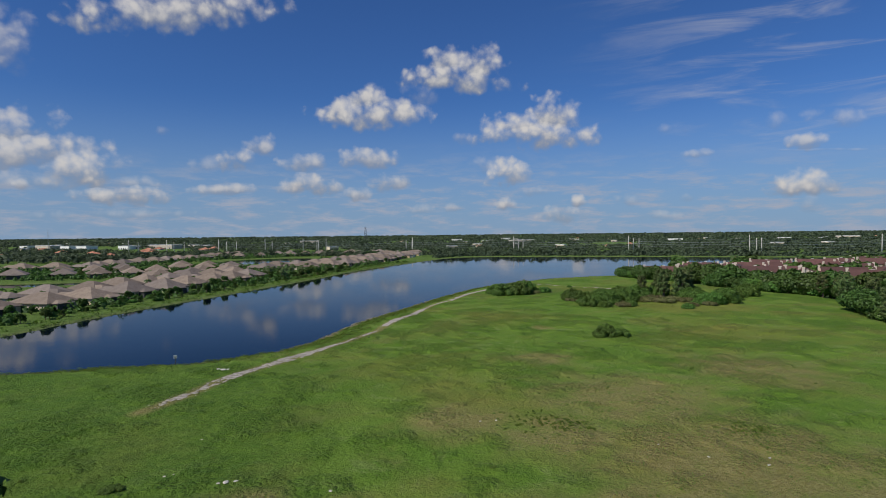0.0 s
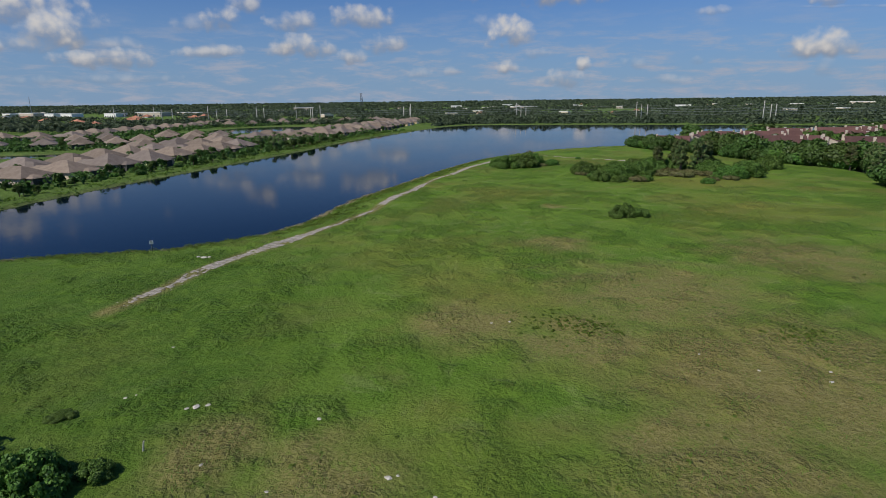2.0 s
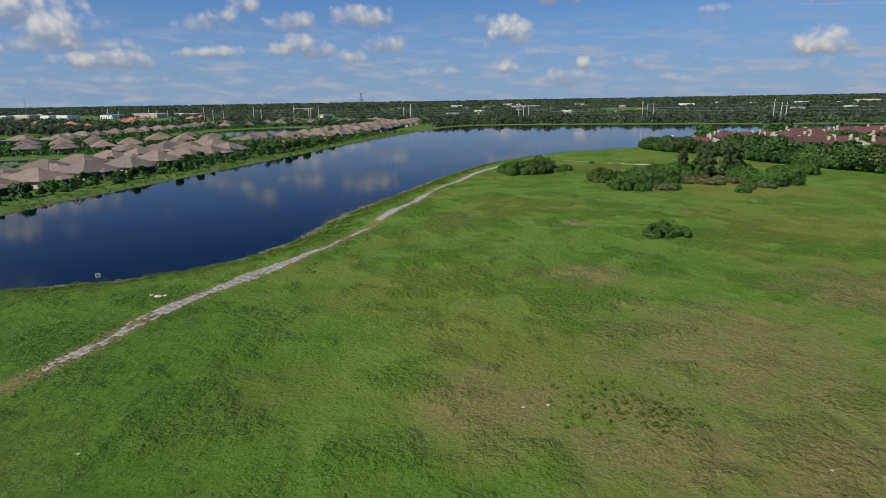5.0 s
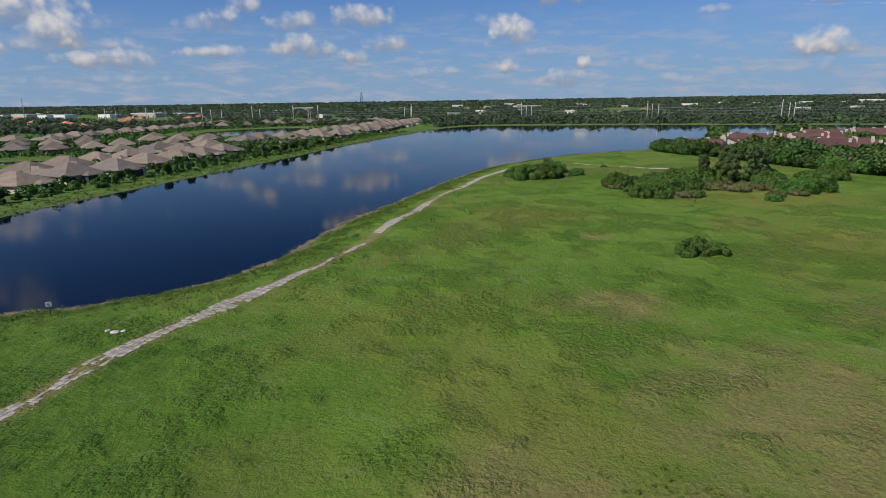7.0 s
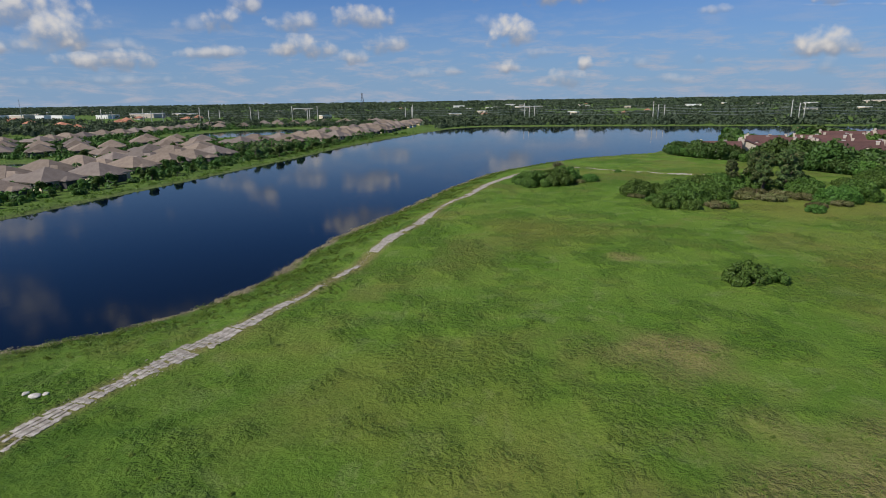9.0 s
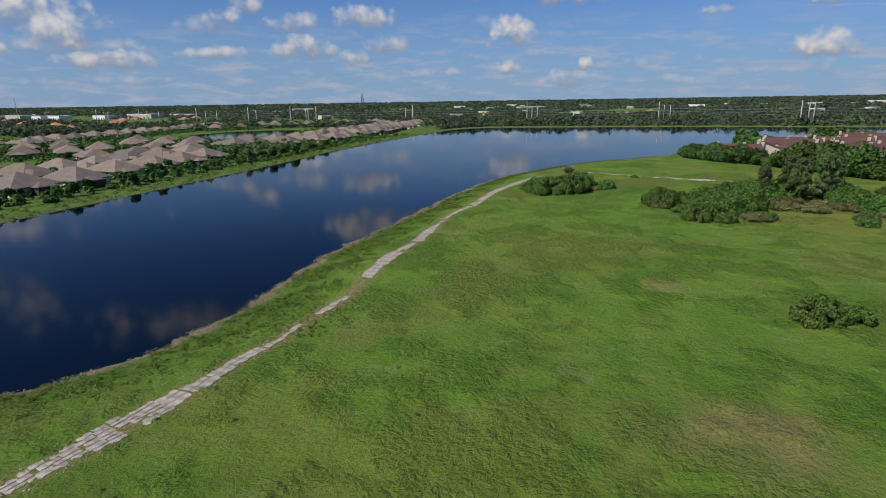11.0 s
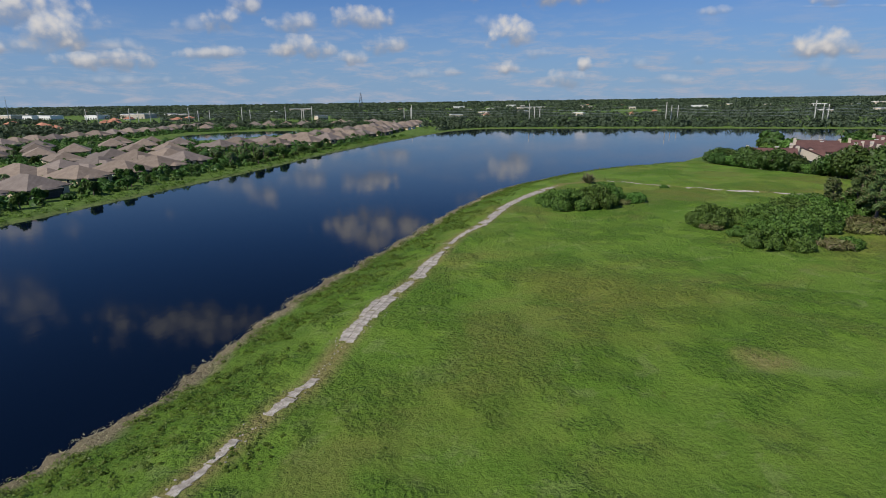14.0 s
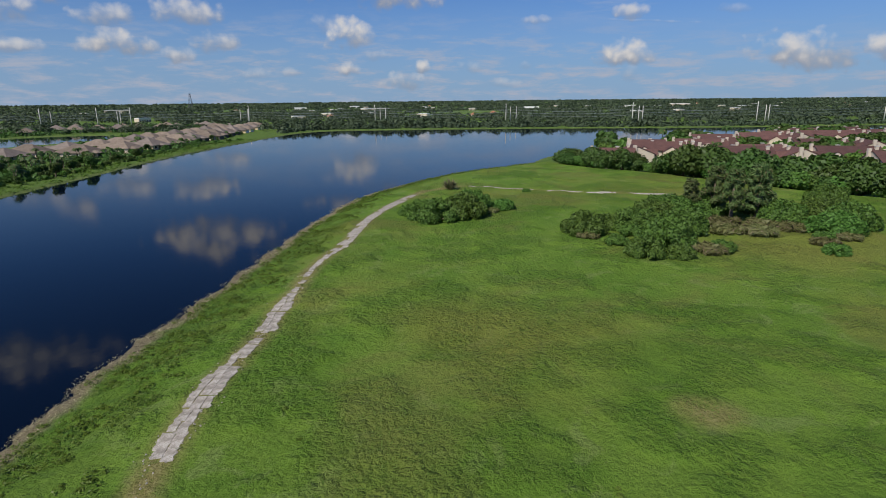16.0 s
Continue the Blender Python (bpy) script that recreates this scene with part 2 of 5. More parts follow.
def ground_build(tree, bsdf, out):
    at = place_of(tree)
    huge, large = noisy(tree, at, 0.018, 4, 0.6), noisy(tree, at, 0.09, 5, 0.6, 0.4)
    mid, small = noisy(tree, at, 0.55, 5, 0.65), noisy(tree, at, 3.2, 5, 0.7)
    grain = noisy(tree, at, 11, 4, 0.75)
    coarse = tree.nodes.new("ShaderNodeAttribute")
    coarse.attribute_name = "tufty"
    blot = noisy(tree, at, 0.23, 5, 0.7, 0.8)
    speck = noisy(tree, at, 0.9, 4, 0.65, 0.6)
    green = mixed(tree, spread(tree, large, 0.36, 0.64), (0.086, 0.166, 0.017), (0.124, 0.204, 0.026))
    green = mixed(tree, maths(tree, "MULTIPLY", spread(tree, blot, 0.54, 0.64), 0.75), green, (0.155, 0.214, 0.056))
    dark = maths(tree, "MULTIPLY", coarse.outputs["Fac"], spread(tree, speck, 0.38, 0.62, 0.35, 1.0))
    green = mixed(tree, maths(tree, "MULTIPLY", dark, 0.62), green, (0.058, 0.126, 0.011))
    olive = noisy(tree, at, 0.055, 5, 0.62, 0.6)
    green = mixed(tree, maths(tree, "MULTIPLY", spread(tree, olive, 0.50, 0.66), 0.55), green, (0.150, 0.148, 0.040))
    green = mixed(tree, maths(tree, "MULTIPLY", spread(tree, huge, 0.47, 0.64), 0.6), green, (0.180, 0.165, 0.038))
    # dark and pale flecks: shadows and highlights of the tufts put into the colour
    green = mixed(tree, maths(tree, "MULTIPLY", spread(tree, small, 0.52, 0.66), 0.5), green, (0.055, 0.105, 0.010))
    green = mixed(tree, maths(tree, "MULTIPLY", spread(tree, grain, 0.50, 0.66), 0.35), green, (0.055, 0.100, 0.010))
    green = mixed(tree, maths(tree, "MULTIPLY", spread(tree, grain, 0.34, 0.46, 1.0, 0.0), 0.35), green, (0.195, 0.260, 0.050))
    lush = tree.nodes.new("ShaderNodeAttribute")
    lush.attribute_name = "lush"
    deep_green = mixed(tree, spread(tree, mid, 0.38, 0.64), (0.040, 0.091, 0.009), (0.082, 0.147, 0.017))
    green = mixed(tree, maths(tree, "MULTIPLY", lush.outputs["Fac"], spread(tree, small, 0.28, 0.6, 0.95, 0.55)), green, deep_green)
    dry = tree.nodes.new("ShaderNodeAttribute")
    dry.attribute_name = "dry"
    wear = maths(tree, "MULTIPLY", dry.outputs["Fac"], spread(tree, maths(tree, "ADD", mid, maths(tree, "MULTIPLY", small, 0.6)), 0.42, 0.85))
    straw = mixed(tree, spread(tree, small, 0.35, 0.7), (0.165, 0.130, 0.045), (0.265, 0.225, 0.100))
    colour = mixed(tree, wear, green, straw)
    lawn = tree.nodes.new("ShaderNodeAttribute")
    lawn.attribute_name = "lawn"
    turf = mixed(tree, spread(tree, mid, 0.35, 0.65), (0.065, 0.115, 0.020), (0.110, 0.175, 0.034))
    colour = mixed(tree, lawn.outputs["Fac"], colour, turf)
    mud = tree.nodes.new("ShaderNodeAttribute")
    mud.attribute_name = "mud"
    colour = mixed(tree, mud.outputs["Fac"], colour, mixed(tree, small, (0.10, 0.085, 0.05), (0.25, 0.21, 0.13)))
    link(tree, colour, bsdf.inputs["Base Color"])
    bsdf.inputs["Roughness"].default_value = 0.9
    bsdf.inputs["Specular IOR Level"].default_value = 0.15
    tufts = None
    for scale, share in ((1.5, 0.9), (3.6, 0.5)):
        n = tree.nodes.new("ShaderNodeTexVoronoi")
        n.feature = "SMOOTH_F1"
        n.inputs["Scale"].default_value, n.inputs["Smoothness"].default_value = scale, 0.25
        warp = tree.nodes.new("ShaderNodeVectorMath")
        warp.operation = "MULTIPLY_ADD"
        warp.inputs[1].default_value = (0.5, 0.5, 0.5)
        rough = tree.nodes.new("ShaderNodeTexNoise")
        rough.inputs["Scale"].default_value = scale * 1.3
        link(tree, at, rough.inputs["Vector"])
        link(tree, rough.outputs["Color"], warp.inputs[0])
        link(tree, at, warp.inputs[2])
        link(tree, warp.outputs[0], n.inputs["Vector"])
        mound = maths(tree, "MULTIPLY", maths(tree, "SUBTRACT", 1.0, n.outputs["Distance"]), share)
        tufts = mound if tufts is None else maths(tree, "ADD", tufts, mound)
    tufts = maths(tree, "MULTIPLY", tufts, spread(tree, coarse.outputs["Fac"], 0.0, 1.0, 0.5, 1.2))
    height = maths(tree, "ADD", maths(tree, "MULTIPLY", small, 0.5), maths(tree, "MULTIPLY", grain, 0.28))
    bumped(tree, bsdf, maths(tree, "ADD", height, tufts), 1.0, 0.33)


def water_build(tree, bsdf, out):
    at = place_of(tree)
    calm = noisy(tree, at, 0.02, 3)
    bsdf.inputs["Base Color"].default_value = (0.0012, 0.0034, 0.0095, 1)
    bsdf.inputs["Specular IOR Level"].default_value = 0.13
    link(tree, spread(tree, calm, 0.3, 0.7, 0.035, 0.07), bsdf.inputs["Roughness"])
    bsdf.inputs["IOR"].default_value = 1.333
    rip = tree.nodes.new("ShaderNodeMapping")
    rip.inputs["Scale"].default_value = (1.0, 0.6, 1)
    link(tree, at, rip.inputs[0])
    waves = maths(tree, "ADD", noisy(tree, rip.outputs[0], 1.3, 3), maths(tree, "MULTIPLY", noisy(tree, rip.outputs[0], 0.25, 2), 2.0))
    bumped(tree, bsdf, waves, 0.05, 0.06)


def tile_build(colour_a, colour_b):
    def build(tree, bsdf, out):
        at = place_of(tree)
        wave = tree.nodes.new("ShaderNodeTexWave")
        wave.wave_type, wave.bands_direction = "BANDS", "Z"
        wave.inputs["Scale"].default_value, wave.inputs["Distortion"].default_value = 1.6, 0.6
        link(tree, at, wave.inputs[0])
        n1, n2 = noisy(tree, at, 0.5, 4), noisy(tree, at, 5, 4)
        one = tree.nodes.new("ShaderNodeObjectInfo")
        colour = mixed(tree, spread(tree, maths(tree, "ADD", maths(tree, "MULTIPLY", n1, 0.5), maths(tree, "MULTIPLY", n2, 0.5)), 0.35, 0.65), colour_a, colour_b)
        colour = mixed(tree, maths(tree, "MULTIPLY", wave.outputs["Fac"], 0.25), colour, tuple(c * 0.6 for c in colour_a))
        hue = tree.nodes.new("ShaderNodeHueSaturation")
        link(tree, maths(tree, "ADD", maths(tree, "MULTIPLY", one.outputs["Random"], 0.5), 0.72), hue.inputs["Value"])
        link(tree, colour, hue.inputs["Color"])
        link(tree, hue.outputs[0], bsdf.inputs["Base Color"])
        bsdf.inputs["Roughness"].default_value = 0.8
        bumped(tree, bsdf, wave.outputs["Fac"], 0.6, 0.06)
    return build


def slab_build(tree, bsdf, out):
    at = place_of(tree)
    one = tree.nodes.new("ShaderNodeObjectInfo")
    geo = tree.nodes.new("ShaderNodeNewGeometry")
    n1, n2 = noisy(tree, at, 1.2, 5), noisy(tree, at, 14, 4, 0.7)
    colour = mixed(tree, spread(tree, n1, 0.36, 0.64), (0.235, 0.208, 0.175), (0.45, 0.41, 0.365))
    colour = mixed(tree, maths(tree, "MULTIPLY", spread(tree, n2, 0.48, 0.62), 0.75), colour, (0.17, 0.145, 0.10))
    hue = tree.nodes.new("ShaderNodeHueSaturation")
    rnd = maths(tree, "FRACT", maths(tree, "ADD", one.outputs["Random"], geo.outputs["Random Per Island"]))
    link(tree, maths(tree, "ADD", maths(tree, "MULTIPLY", rnd, 0.18), 0.91), hue.inputs["Value"])
    link(tree, colour, hue.inputs["Color"])
    link(tree, hue.outputs[0], bsdf.inputs["Base Color"])
    bsdf.inputs["Roughness"].default_value = 0.9
    bumped(tree, bsdf, n2, 0.5, 0.02)


GROUND = material("meadow_ground", ground_build)
WATER = material("lake_water", water_build)
SLAB = material("broken_paving", slab_build)
TILE_TAN = material("tan_roof_tile", tile_build((0.158, 0.118, 0.086), (0.240, 0.188, 0.142)))
TILE_GREY = material("taupe_roof_tile", tile_build((0.150, 0.118, 0.096), (0.220, 0.180, 0.150)))
TILE_RED = material("maroon_roof_tile", tile_build((0.078, 0.034, 0.028), (0.125, 0.060, 0.048)))
TILE_CLAY = material("terracotta_roof_tile", tile_build((0.36, 0.14, 0.08), (0.48, 0.22, 0.13)))
STUCCO_CREAM = plain("cream_stucco", (0.60, 0.50, 0.37), 0.9, vary=0.08, scale=0.6)
STUCCO_SAND = plain("sand_stucco", (0.60, 0.46, 0.28), 0.9, vary=0.08, scale=0.6)
STUCCO_WHITE = plain("white_stucco", (0.48, 0.41, 0.33), 0.9, vary=0.06, scale=0.6)
TRIM = plain("white_trim", (0.78, 0.76, 0.72), 0.6, vary=0.05)
GLASS = plain("dark_window_glass", (0.02, 0.025, 0.03), 0.12, vary=0.2)
SCREEN = plain("dark_insect_screen", (0.05, 0.05, 0.05), 0.7, vary=0.3)
BARK = plain("grey_brown_bark", (0.13, 0.10, 0.075), 0.95, vary=0.35, scale=4, bump=0.02)
CONCRETE = plain("pale_concrete", (0.50, 0.48, 0.45), 0.9, vary=0.12, scale=1.0)
STEEL = plain("galvanised_steel", (0.32, 0.34, 0.36), 0.5, 0.7, vary=0.15)
DARK_STEEL = plain("dark_painted_steel", (0.08, 0.09, 0.10), 0.6, 0.3, vary=0.15)
ROCK = plain("white_limestone", (0.46, 0.43, 0.38), 0.95, vary=0.3, scale=4, bump=0.03)
METAL_ROOF = plain("white_metal_roof", (0.38, 0.39, 0.40), 0.6, vary=0.08, scale=0.2)
LEAF_BUSH = leafy("pepper_bush_leaf", (0.040, 0.096, 0.016), (0.130, 0.238, 0.042))
LEAF_TREE = leafy("tree_leaf", (0.040, 0.084, 0.016), (0.080, 0.142, 0.029))
LEAF_GREY = leafy("pine_needle_leaf", (0.060, 0.105, 0.028), (0.145, 0.200, 0.065), (0.19, 0.16, 0.08))
LEAF_DRY = leafy("dry_brush_twig", (0.100, 0.120, 0.030), (0.200, 0.200, 0.080), (0.24, 0.19, 0.12))
LEAF_PALM = leafy("palm_frond", (0.032, 0.070, 0.018), (0.085, 0.140, 0.038), (0.17, 0.14, 0.06))
LEAF_AGAVE = leafy("agave_blade", (0.10, 0.115, 0.055), (0.24, 0.24, 0.12), (0.30, 0.24, 0.13))
# greyer, flatter green than the near leaves: distance haze put into the colour
LEAF_FAR = leafy("hazed_canopy_leaf", (0.042, 0.066, 0.036), (0.080, 0.110, 0.060), None, 0.7, 0.25, 0.045)
GRASS = leafy("meadow_blade", (0.066, 0.130, 0.014), (0.120, 0.192, 0.025), None, 0.6, 0.3)
WEED = leafy("weed_leaf", (0.068, 0.136, 0.014), (0.128, 0.212, 0.028), None, 0.5, 0.3)
REED = leafy("brown_reed", (0.22, 0.19, 0.10), (0.40, 0.35, 0.22), (0.10, 0.11, 0.04), 0.8, 0.2)

# ---- mesh helpers ----
rng = np.random.default_rng(7)


def mesh_of(name, verts, faces, mat, smooth=False):
    me = bpy.data.meshes.new(name)
    me.from_pydata([tuple(map(float, v)) for v in verts], [], [tuple(map(int, f)) for f in faces])
    for m in (mat if isinstance(mat, (list, tuple)) else [mat]):
        me.materials.append(m)
    if smooth:
        me.polygons.foreach_set("use_smooth", [True] * len(me.polygons))
    me.update()
    return me


def quads_mesh(name, corners, mat):
    """A mesh of loose four-cornered blades; corners: n x 4 x 3."""
    n = len(corners)
    me = bpy.data.meshes.new(name)
    me.vertices.add(4 * n)
    me.vertices.foreach_set("co", np.asarray(corners, np.float32).ravel())
    me.loops.add(4 * n)
    me.loops.foreach_set("vertex_index", np.arange(4 * n, dtype=np.int32))
    me.polygons.add(n)
    me.polygons.foreach_set("loop_start", np.arange(0, 4 * n, 4, dtype=np.int32))
    me.materials.append(mat)
    me.update(calc_edges=True)
    return me


def part(name, data, parent, label="", at=None):
    ob = new(name, data)
    ob.parent = parent
    if at is not None:
        ob.matrix_basis = at
    if label:
        ob["label"] = label
    return ob


def empty(name, label, category, group="", m=None):
    ob = tagged(new(name), label, category, group)
    if m is not None:
        ob.matrix_basis = m
    return ob


class Solid:
    """Collects boxes, rings and sheets into one mesh."""

    def __init__(self):
        self.v, self.f = [], []

    def add(self, verts, faces):
        k = len(self.v)
        self.v += [tuple(p) for p in verts]
        self.f += [tuple(i + k for i in f) for f in faces]
        return self

    def box(self, x0, x1, y0, y1, z0, z1):
        v = [(x, y, z) for z in (z0, z1) for x, y in ((x0, y0), (x1, y0), (x1, y1), (x0, y1))]
        return self.add(v, [(0, 3, 2, 1), (4, 5, 6, 7), (0, 1, 5, 4), (1, 2, 6, 5), (2, 3, 7, 6), (3, 0, 4, 7)])

    def tube(self, points, radii, sides=8):
        v, f = [], []
        for i, (p, r) in enumerate(zip(points, radii)):
            a, b = Vector(points[max(i - 1, 0)]), Vector(points[min(i + 1, len(points) - 1)])
            d = (b - a).normalized()
            s = d.orthogonal().normalized()
            t = d.cross(s)
            v += [tuple(Vector(p) + r * (math.cos(q) * s + math.sin(q) * t)) for q in (2 * math.pi * k / sides for k in range(sides))]
        for i in range(len(points) - 1):
            for k in range(sides):
                a, b = i * sides + k, i * sides + (k + 1) % sides
                f.append((a, b, b + sides, a + sides))
        f.append(tuple(range(sides))[::-1])
        f.append(tuple(range((len(points) - 1) * sides, len(points) * sides)))
        return self.add(v, f)

    def mesh(self, name, mat, smooth=False):
        return mesh_of(name, self.v, self.f, mat, smooth)


# ---- plan: shores, field edge, path ----
NEAR_SHORE = [(-900, 70), (-150, 99), (-79, 107.7), (-65, 110), (-47, 113.5), (-39.5, 118.5), (-34, 123.5), (-29.8, 130), (-26.3, 138.5),
              (-23.4, 153), (-20.3, 166), (-15.6, 177), (-10.6, 190), (-4.2, 207), (7.0, 237), (19.6, 261.5), (31.5, 275), (47, 292), (69, 306), (98, 319)]
RIGHT_SHORE = [(112, 342), (150, 366), (200, 385), (260, 402), (340, 418), (460, 420), (900, 400)]
FAR_SHORE = [(900, 455), (520, 500), (367, 528), (225, 592), (100, 624), (45, 636), (15, 608)]
LEFT_SHORE = [(-5, 556), (-31, 483), (-52, 416), (-63, 365), (-71, 322), (-82, 280), (-90, 247), (-97, 220), (-103.5, 195), (-109, 162), (-113, 132), (-160, 122), (-900, 118)]
BELT = [(96, 312), (99, 285), (113, 264), (118, 240), (125, 216), (137, 197), (127, 175), (116, 152), (110, 136), (104, 110), (100, 70), (100, 0), (120, -4900)]
POND = [(-214, 560), (-190, 520), (-162, 506), (-135, 560), (-116, 578), (-120, 610), (-138, 650), (-165, 655), (-195, 640), (-212, 605)]
CANAL = [(-420, 205), (-300, 268), (-215, 292), (-185, 318), (-190, 330), (-225, 322), (-310, 300), (-430, 240)]
LAKE = np.array(NEAR_SHORE + RIGHT_SHORE + FAR_SHORE + LEFT_SHORE, float)
FIELD = np.array(NEAR_SHORE[1:] + BELT + [(-4900, -4900), (-4900, 60)], float)
PATHLINE = np.array([(-36.5, 75.6), (-34.6, 81), (-33.0, 88), (-32.4, 92.5), (-30.7, 96.2), (-28.9, 100.7), (-26.6, 104.4), (-24.4, 108.3), (-22.9, 111.6), (-21.2, 115.2),
                     (-20.0, 118.7), (-18.3, 121.5), (-17.0, 124.6), (-15.4, 129.3), (-14.0, 133), (-12.3, 136.4), (-11.2, 143), (-10.2, 148), (-9.4, 151.6), (-8.1, 155.7), (-7.0, 158.5), (-5.6, 162.3),
                     (-4.4, 165.6), (-3.8, 168), (-3.2, 171), (-2.0, 174.5), (-0.7, 178.5), (0.0, 181), (1.3, 186), (3.2, 191.2), (5.4, 195.6), (8.0, 200.6), (10.0, 206.4), (12.4, 213), (15.4, 220.5),
                     (19.6, 229), (23.4, 235), (27, 240.5), (34, 250), (45, 255)], float)
TRAIL = np.array([(45, 255), (52, 251.5), (60.5, 244), (72, 235), (83, 228.5), (96, 222)], float)


def rounded(poly, closed=True, rounds=2):
    """Cuts the corners of a line, for a soft curve."""
    p = np.asarray(poly, float)
    for _ in range(rounds):
        q = np.roll(p, -1, 0) if closed else p[1:]
        a = p if closed else p[:-1]
        p = np.stack([0.75 * a + 0.25 * q, 0.25 * a + 0.75 * q], 1).reshape(-1, 2)
    return p


def line_distance(points, line, closed=False):
    a = line if closed else line[:-1]
    b = np.roll(line, -1, 0) if closed else line[1:]
    best = np.full(len(points), 1e9)
    for p, q in zip(a, b):
        d = q - p
        t = np.clip(((points - p) @ d) / max(d @ d, 1e-9), 0, 1)
        best = np.minimum(best, np.hypot(*(points - p - t[:, None] * d).T))
    return best


def inside(points, poly):
    x, y = points.T
    odd = np.zeros(len(points), bool)
    for (x0, y0), (x1, y1) in zip(poly, np.roll(poly, -1, 0)):
        hit = (y0 > y) != (y1 > y)
        odd ^= hit & (x < (x1 - x0) * (y - y0) / (y1 - y0 + 1e-12) + x0)
    return odd


def signed(points, poly):
    d = line_distance(points, poly, True)
    return np.where(inside(points, poly), -d, d)


def step(x, a, b):
    t = np.clip((x - a) / (b - a), 0, 1)
    return t * t * (3 - 2 * t)


def ripple(x, y, s, seed=0.0):
    """Cheap smooth unevenness, about -1 to 1."""
    return (np.sin(x * s + 1.7 * np.sin(y * s * 0.7 + seed)) + np.sin(y * s * 1.13 + 1.3 * np.sin(x * s * 0.61 + seed * 2))) / 2


LAKE_R, FIELD_R, POND_R, CANAL_R = rounded(LAKE), rounded(FIELD, True, 1), rounded(POND), rounded(CANAL)
WATER_Z = -2.5


def bilinear(xs, ys, z, x, y):
    """Values of a table over xs and ys, between its entries."""
    i = np.clip(np.searchsorted(xs, x) - 1, 0, len(xs) - 2)
    j = np.clip(np.searchsorted(ys, y) - 1, 0, len(ys) - 2)
    a = np.clip((x - xs[i]) / (xs[i + 1] - xs[i]), 0, 1)
    b = np.clip((y - ys[j]) / (ys[j + 1] - ys[j]), 0, 1)
    return (1 - b) * ((1 - a) * z[j, i] + a * z[j, i + 1]) + b * ((1 - a) * z[j + 1, i] + a * z[j + 1, i + 1])


GAP_X = np.r_[np.arange(-1000, -130, 9), np.arange(-130, 131, 2.0), np.arange(138, 1000, 9)]
GAP_Y = np.r_[np.arange(-760, 20, 26), np.arange(20, 330, 2.0), np.arange(332, 720, 4.0), np.arange(724, 1100, 12)]
gap_points = np.stack([a.ravel() for a in np.meshgrid(GAP_X, GAP_Y)], 1)
SHORE_TABLE = np.minimum(np.minimum(signed(gap_points, LAKE_R), signed(gap_points, POND_R)), signed(gap_points, CANAL_R)).reshape(len(GAP_Y), len(GAP_X))
FIELD_TABLE = signed(gap_points, FIELD_R).reshape(len(GAP_Y), len(GAP_X))


def shore_gap(p):
    """Distance to open water (negative in it)."""
    wob = 0.5 * ripple(p[:, 0], p[:, 1], 0.55) + 0.35 * ripple(p[:, 0], p[:, 1], 1.9, 2.0)
    near = np.hypot(p[:, 0], p[:, 1] - 150) < 900
    out = np.full(len(p), 400.0)
    out[near] = bilinear(GAP_X, GAP_Y, SHORE_TABLE, p[near, 0], p[near, 1]) + wob[near]
    return out


def field_gap(p):
    """Distance from the meadow's edge (negative on the meadow)."""
    return bilinear(GAP_X, GAP_Y, FIELD_TABLE, p[:, 0], p[:, 1])


def lumps(x, y, cell, seed):
    """Smooth random unevenness of one size, 0 to 1."""
    x, y = x / cell + seed * 7.31, y / cell - seed * 3.17
    i, j = np.floor(x), np.floor(y)
    a, b = x - i, y - j
    a, b = a * a * (3 - 2 * a), b * b * (3 - 2 * b)
    pick = lambda k, l: np.mod(np.sin((i + k) * 127.1 + (j + l) * 311.7 + seed) * 43758.5453, 1.0)
    return (1 - b) * ((1 - a) * pick(0, 0) + a * pick(1, 0)) + b * ((1 - a) * pick(0, 1) + a * pick(1, 1))


def tufty(p):
    """Where the meadow is coarse and tufted (1) or short and smooth (0)."""
    x, y = p.T
    v = 0.38 * lumps(x + 0.6 * y, y - 0.3 * x, 9, 1) + 0.36 * lumps(x, y, 4.0, 2) + 0.26 * lumps(x, y, 1.7, 3)
    return step(v, 0.40, 0.62)


def tuft_height(p):
    x, y = p.T
    mound = np.abs(2 * lumps(x, y, 2.1, 5) - 1)
    ball = lumps(x + 0.3 * y, y - 0.2 * x, 1.0, 6)
    t = tufty(p)
    return 0.10 * lumps(x, y, 3.1, 4) + (0.05 + 0.15 * t) * mound + (0.03 + 0.12 * t) * ball + 0.12 * t - 0.16


def land(p):
    p = np.asarray(p, float).reshape(-1, 2)
    d = shore_gap(p)
    f = field_gap(p)
    meadow = step(-f, -14, 2)
    top = -1.9 + 1.9 * meadow
    bank = 4.0 + 11.0 * meadow
    z = WATER_Z + (top - WATER_Z) * step(d, -1.5, bank) ** 0.8 + np.minimum(d, 0) * 0.25
    z = np.maximum(z, -5.0)
    z = z + 15.0 * step(p[:, 1], 2300, 4900)
    bumpy = meadow * step(d, 0, 12)
    z = z + bumpy * (0.10 * ripple(p[:, 0], p[:, 1], 0.16) + 0.05 * ripple(p[:, 0], p[:, 1], 0.7, 1.0)) + 0.05 * step(d, 0, 3) * ripple(p[:, 0], p[:, 1], 1.4, 3.0)
    rough = (d > 0.5) & (f < 0) & (np.abs(p[:, 0]) < 110) & (p[:, 1] > 15) & (p[:, 1] < 330)
    worn = step(line_distance(p[rough], PATHLINE), 1.0, 3.0)
    z[rough] += tuft_height(p[rough]) * worn * step(d[rough], 0.5, 4)
    return z


GRID = {}


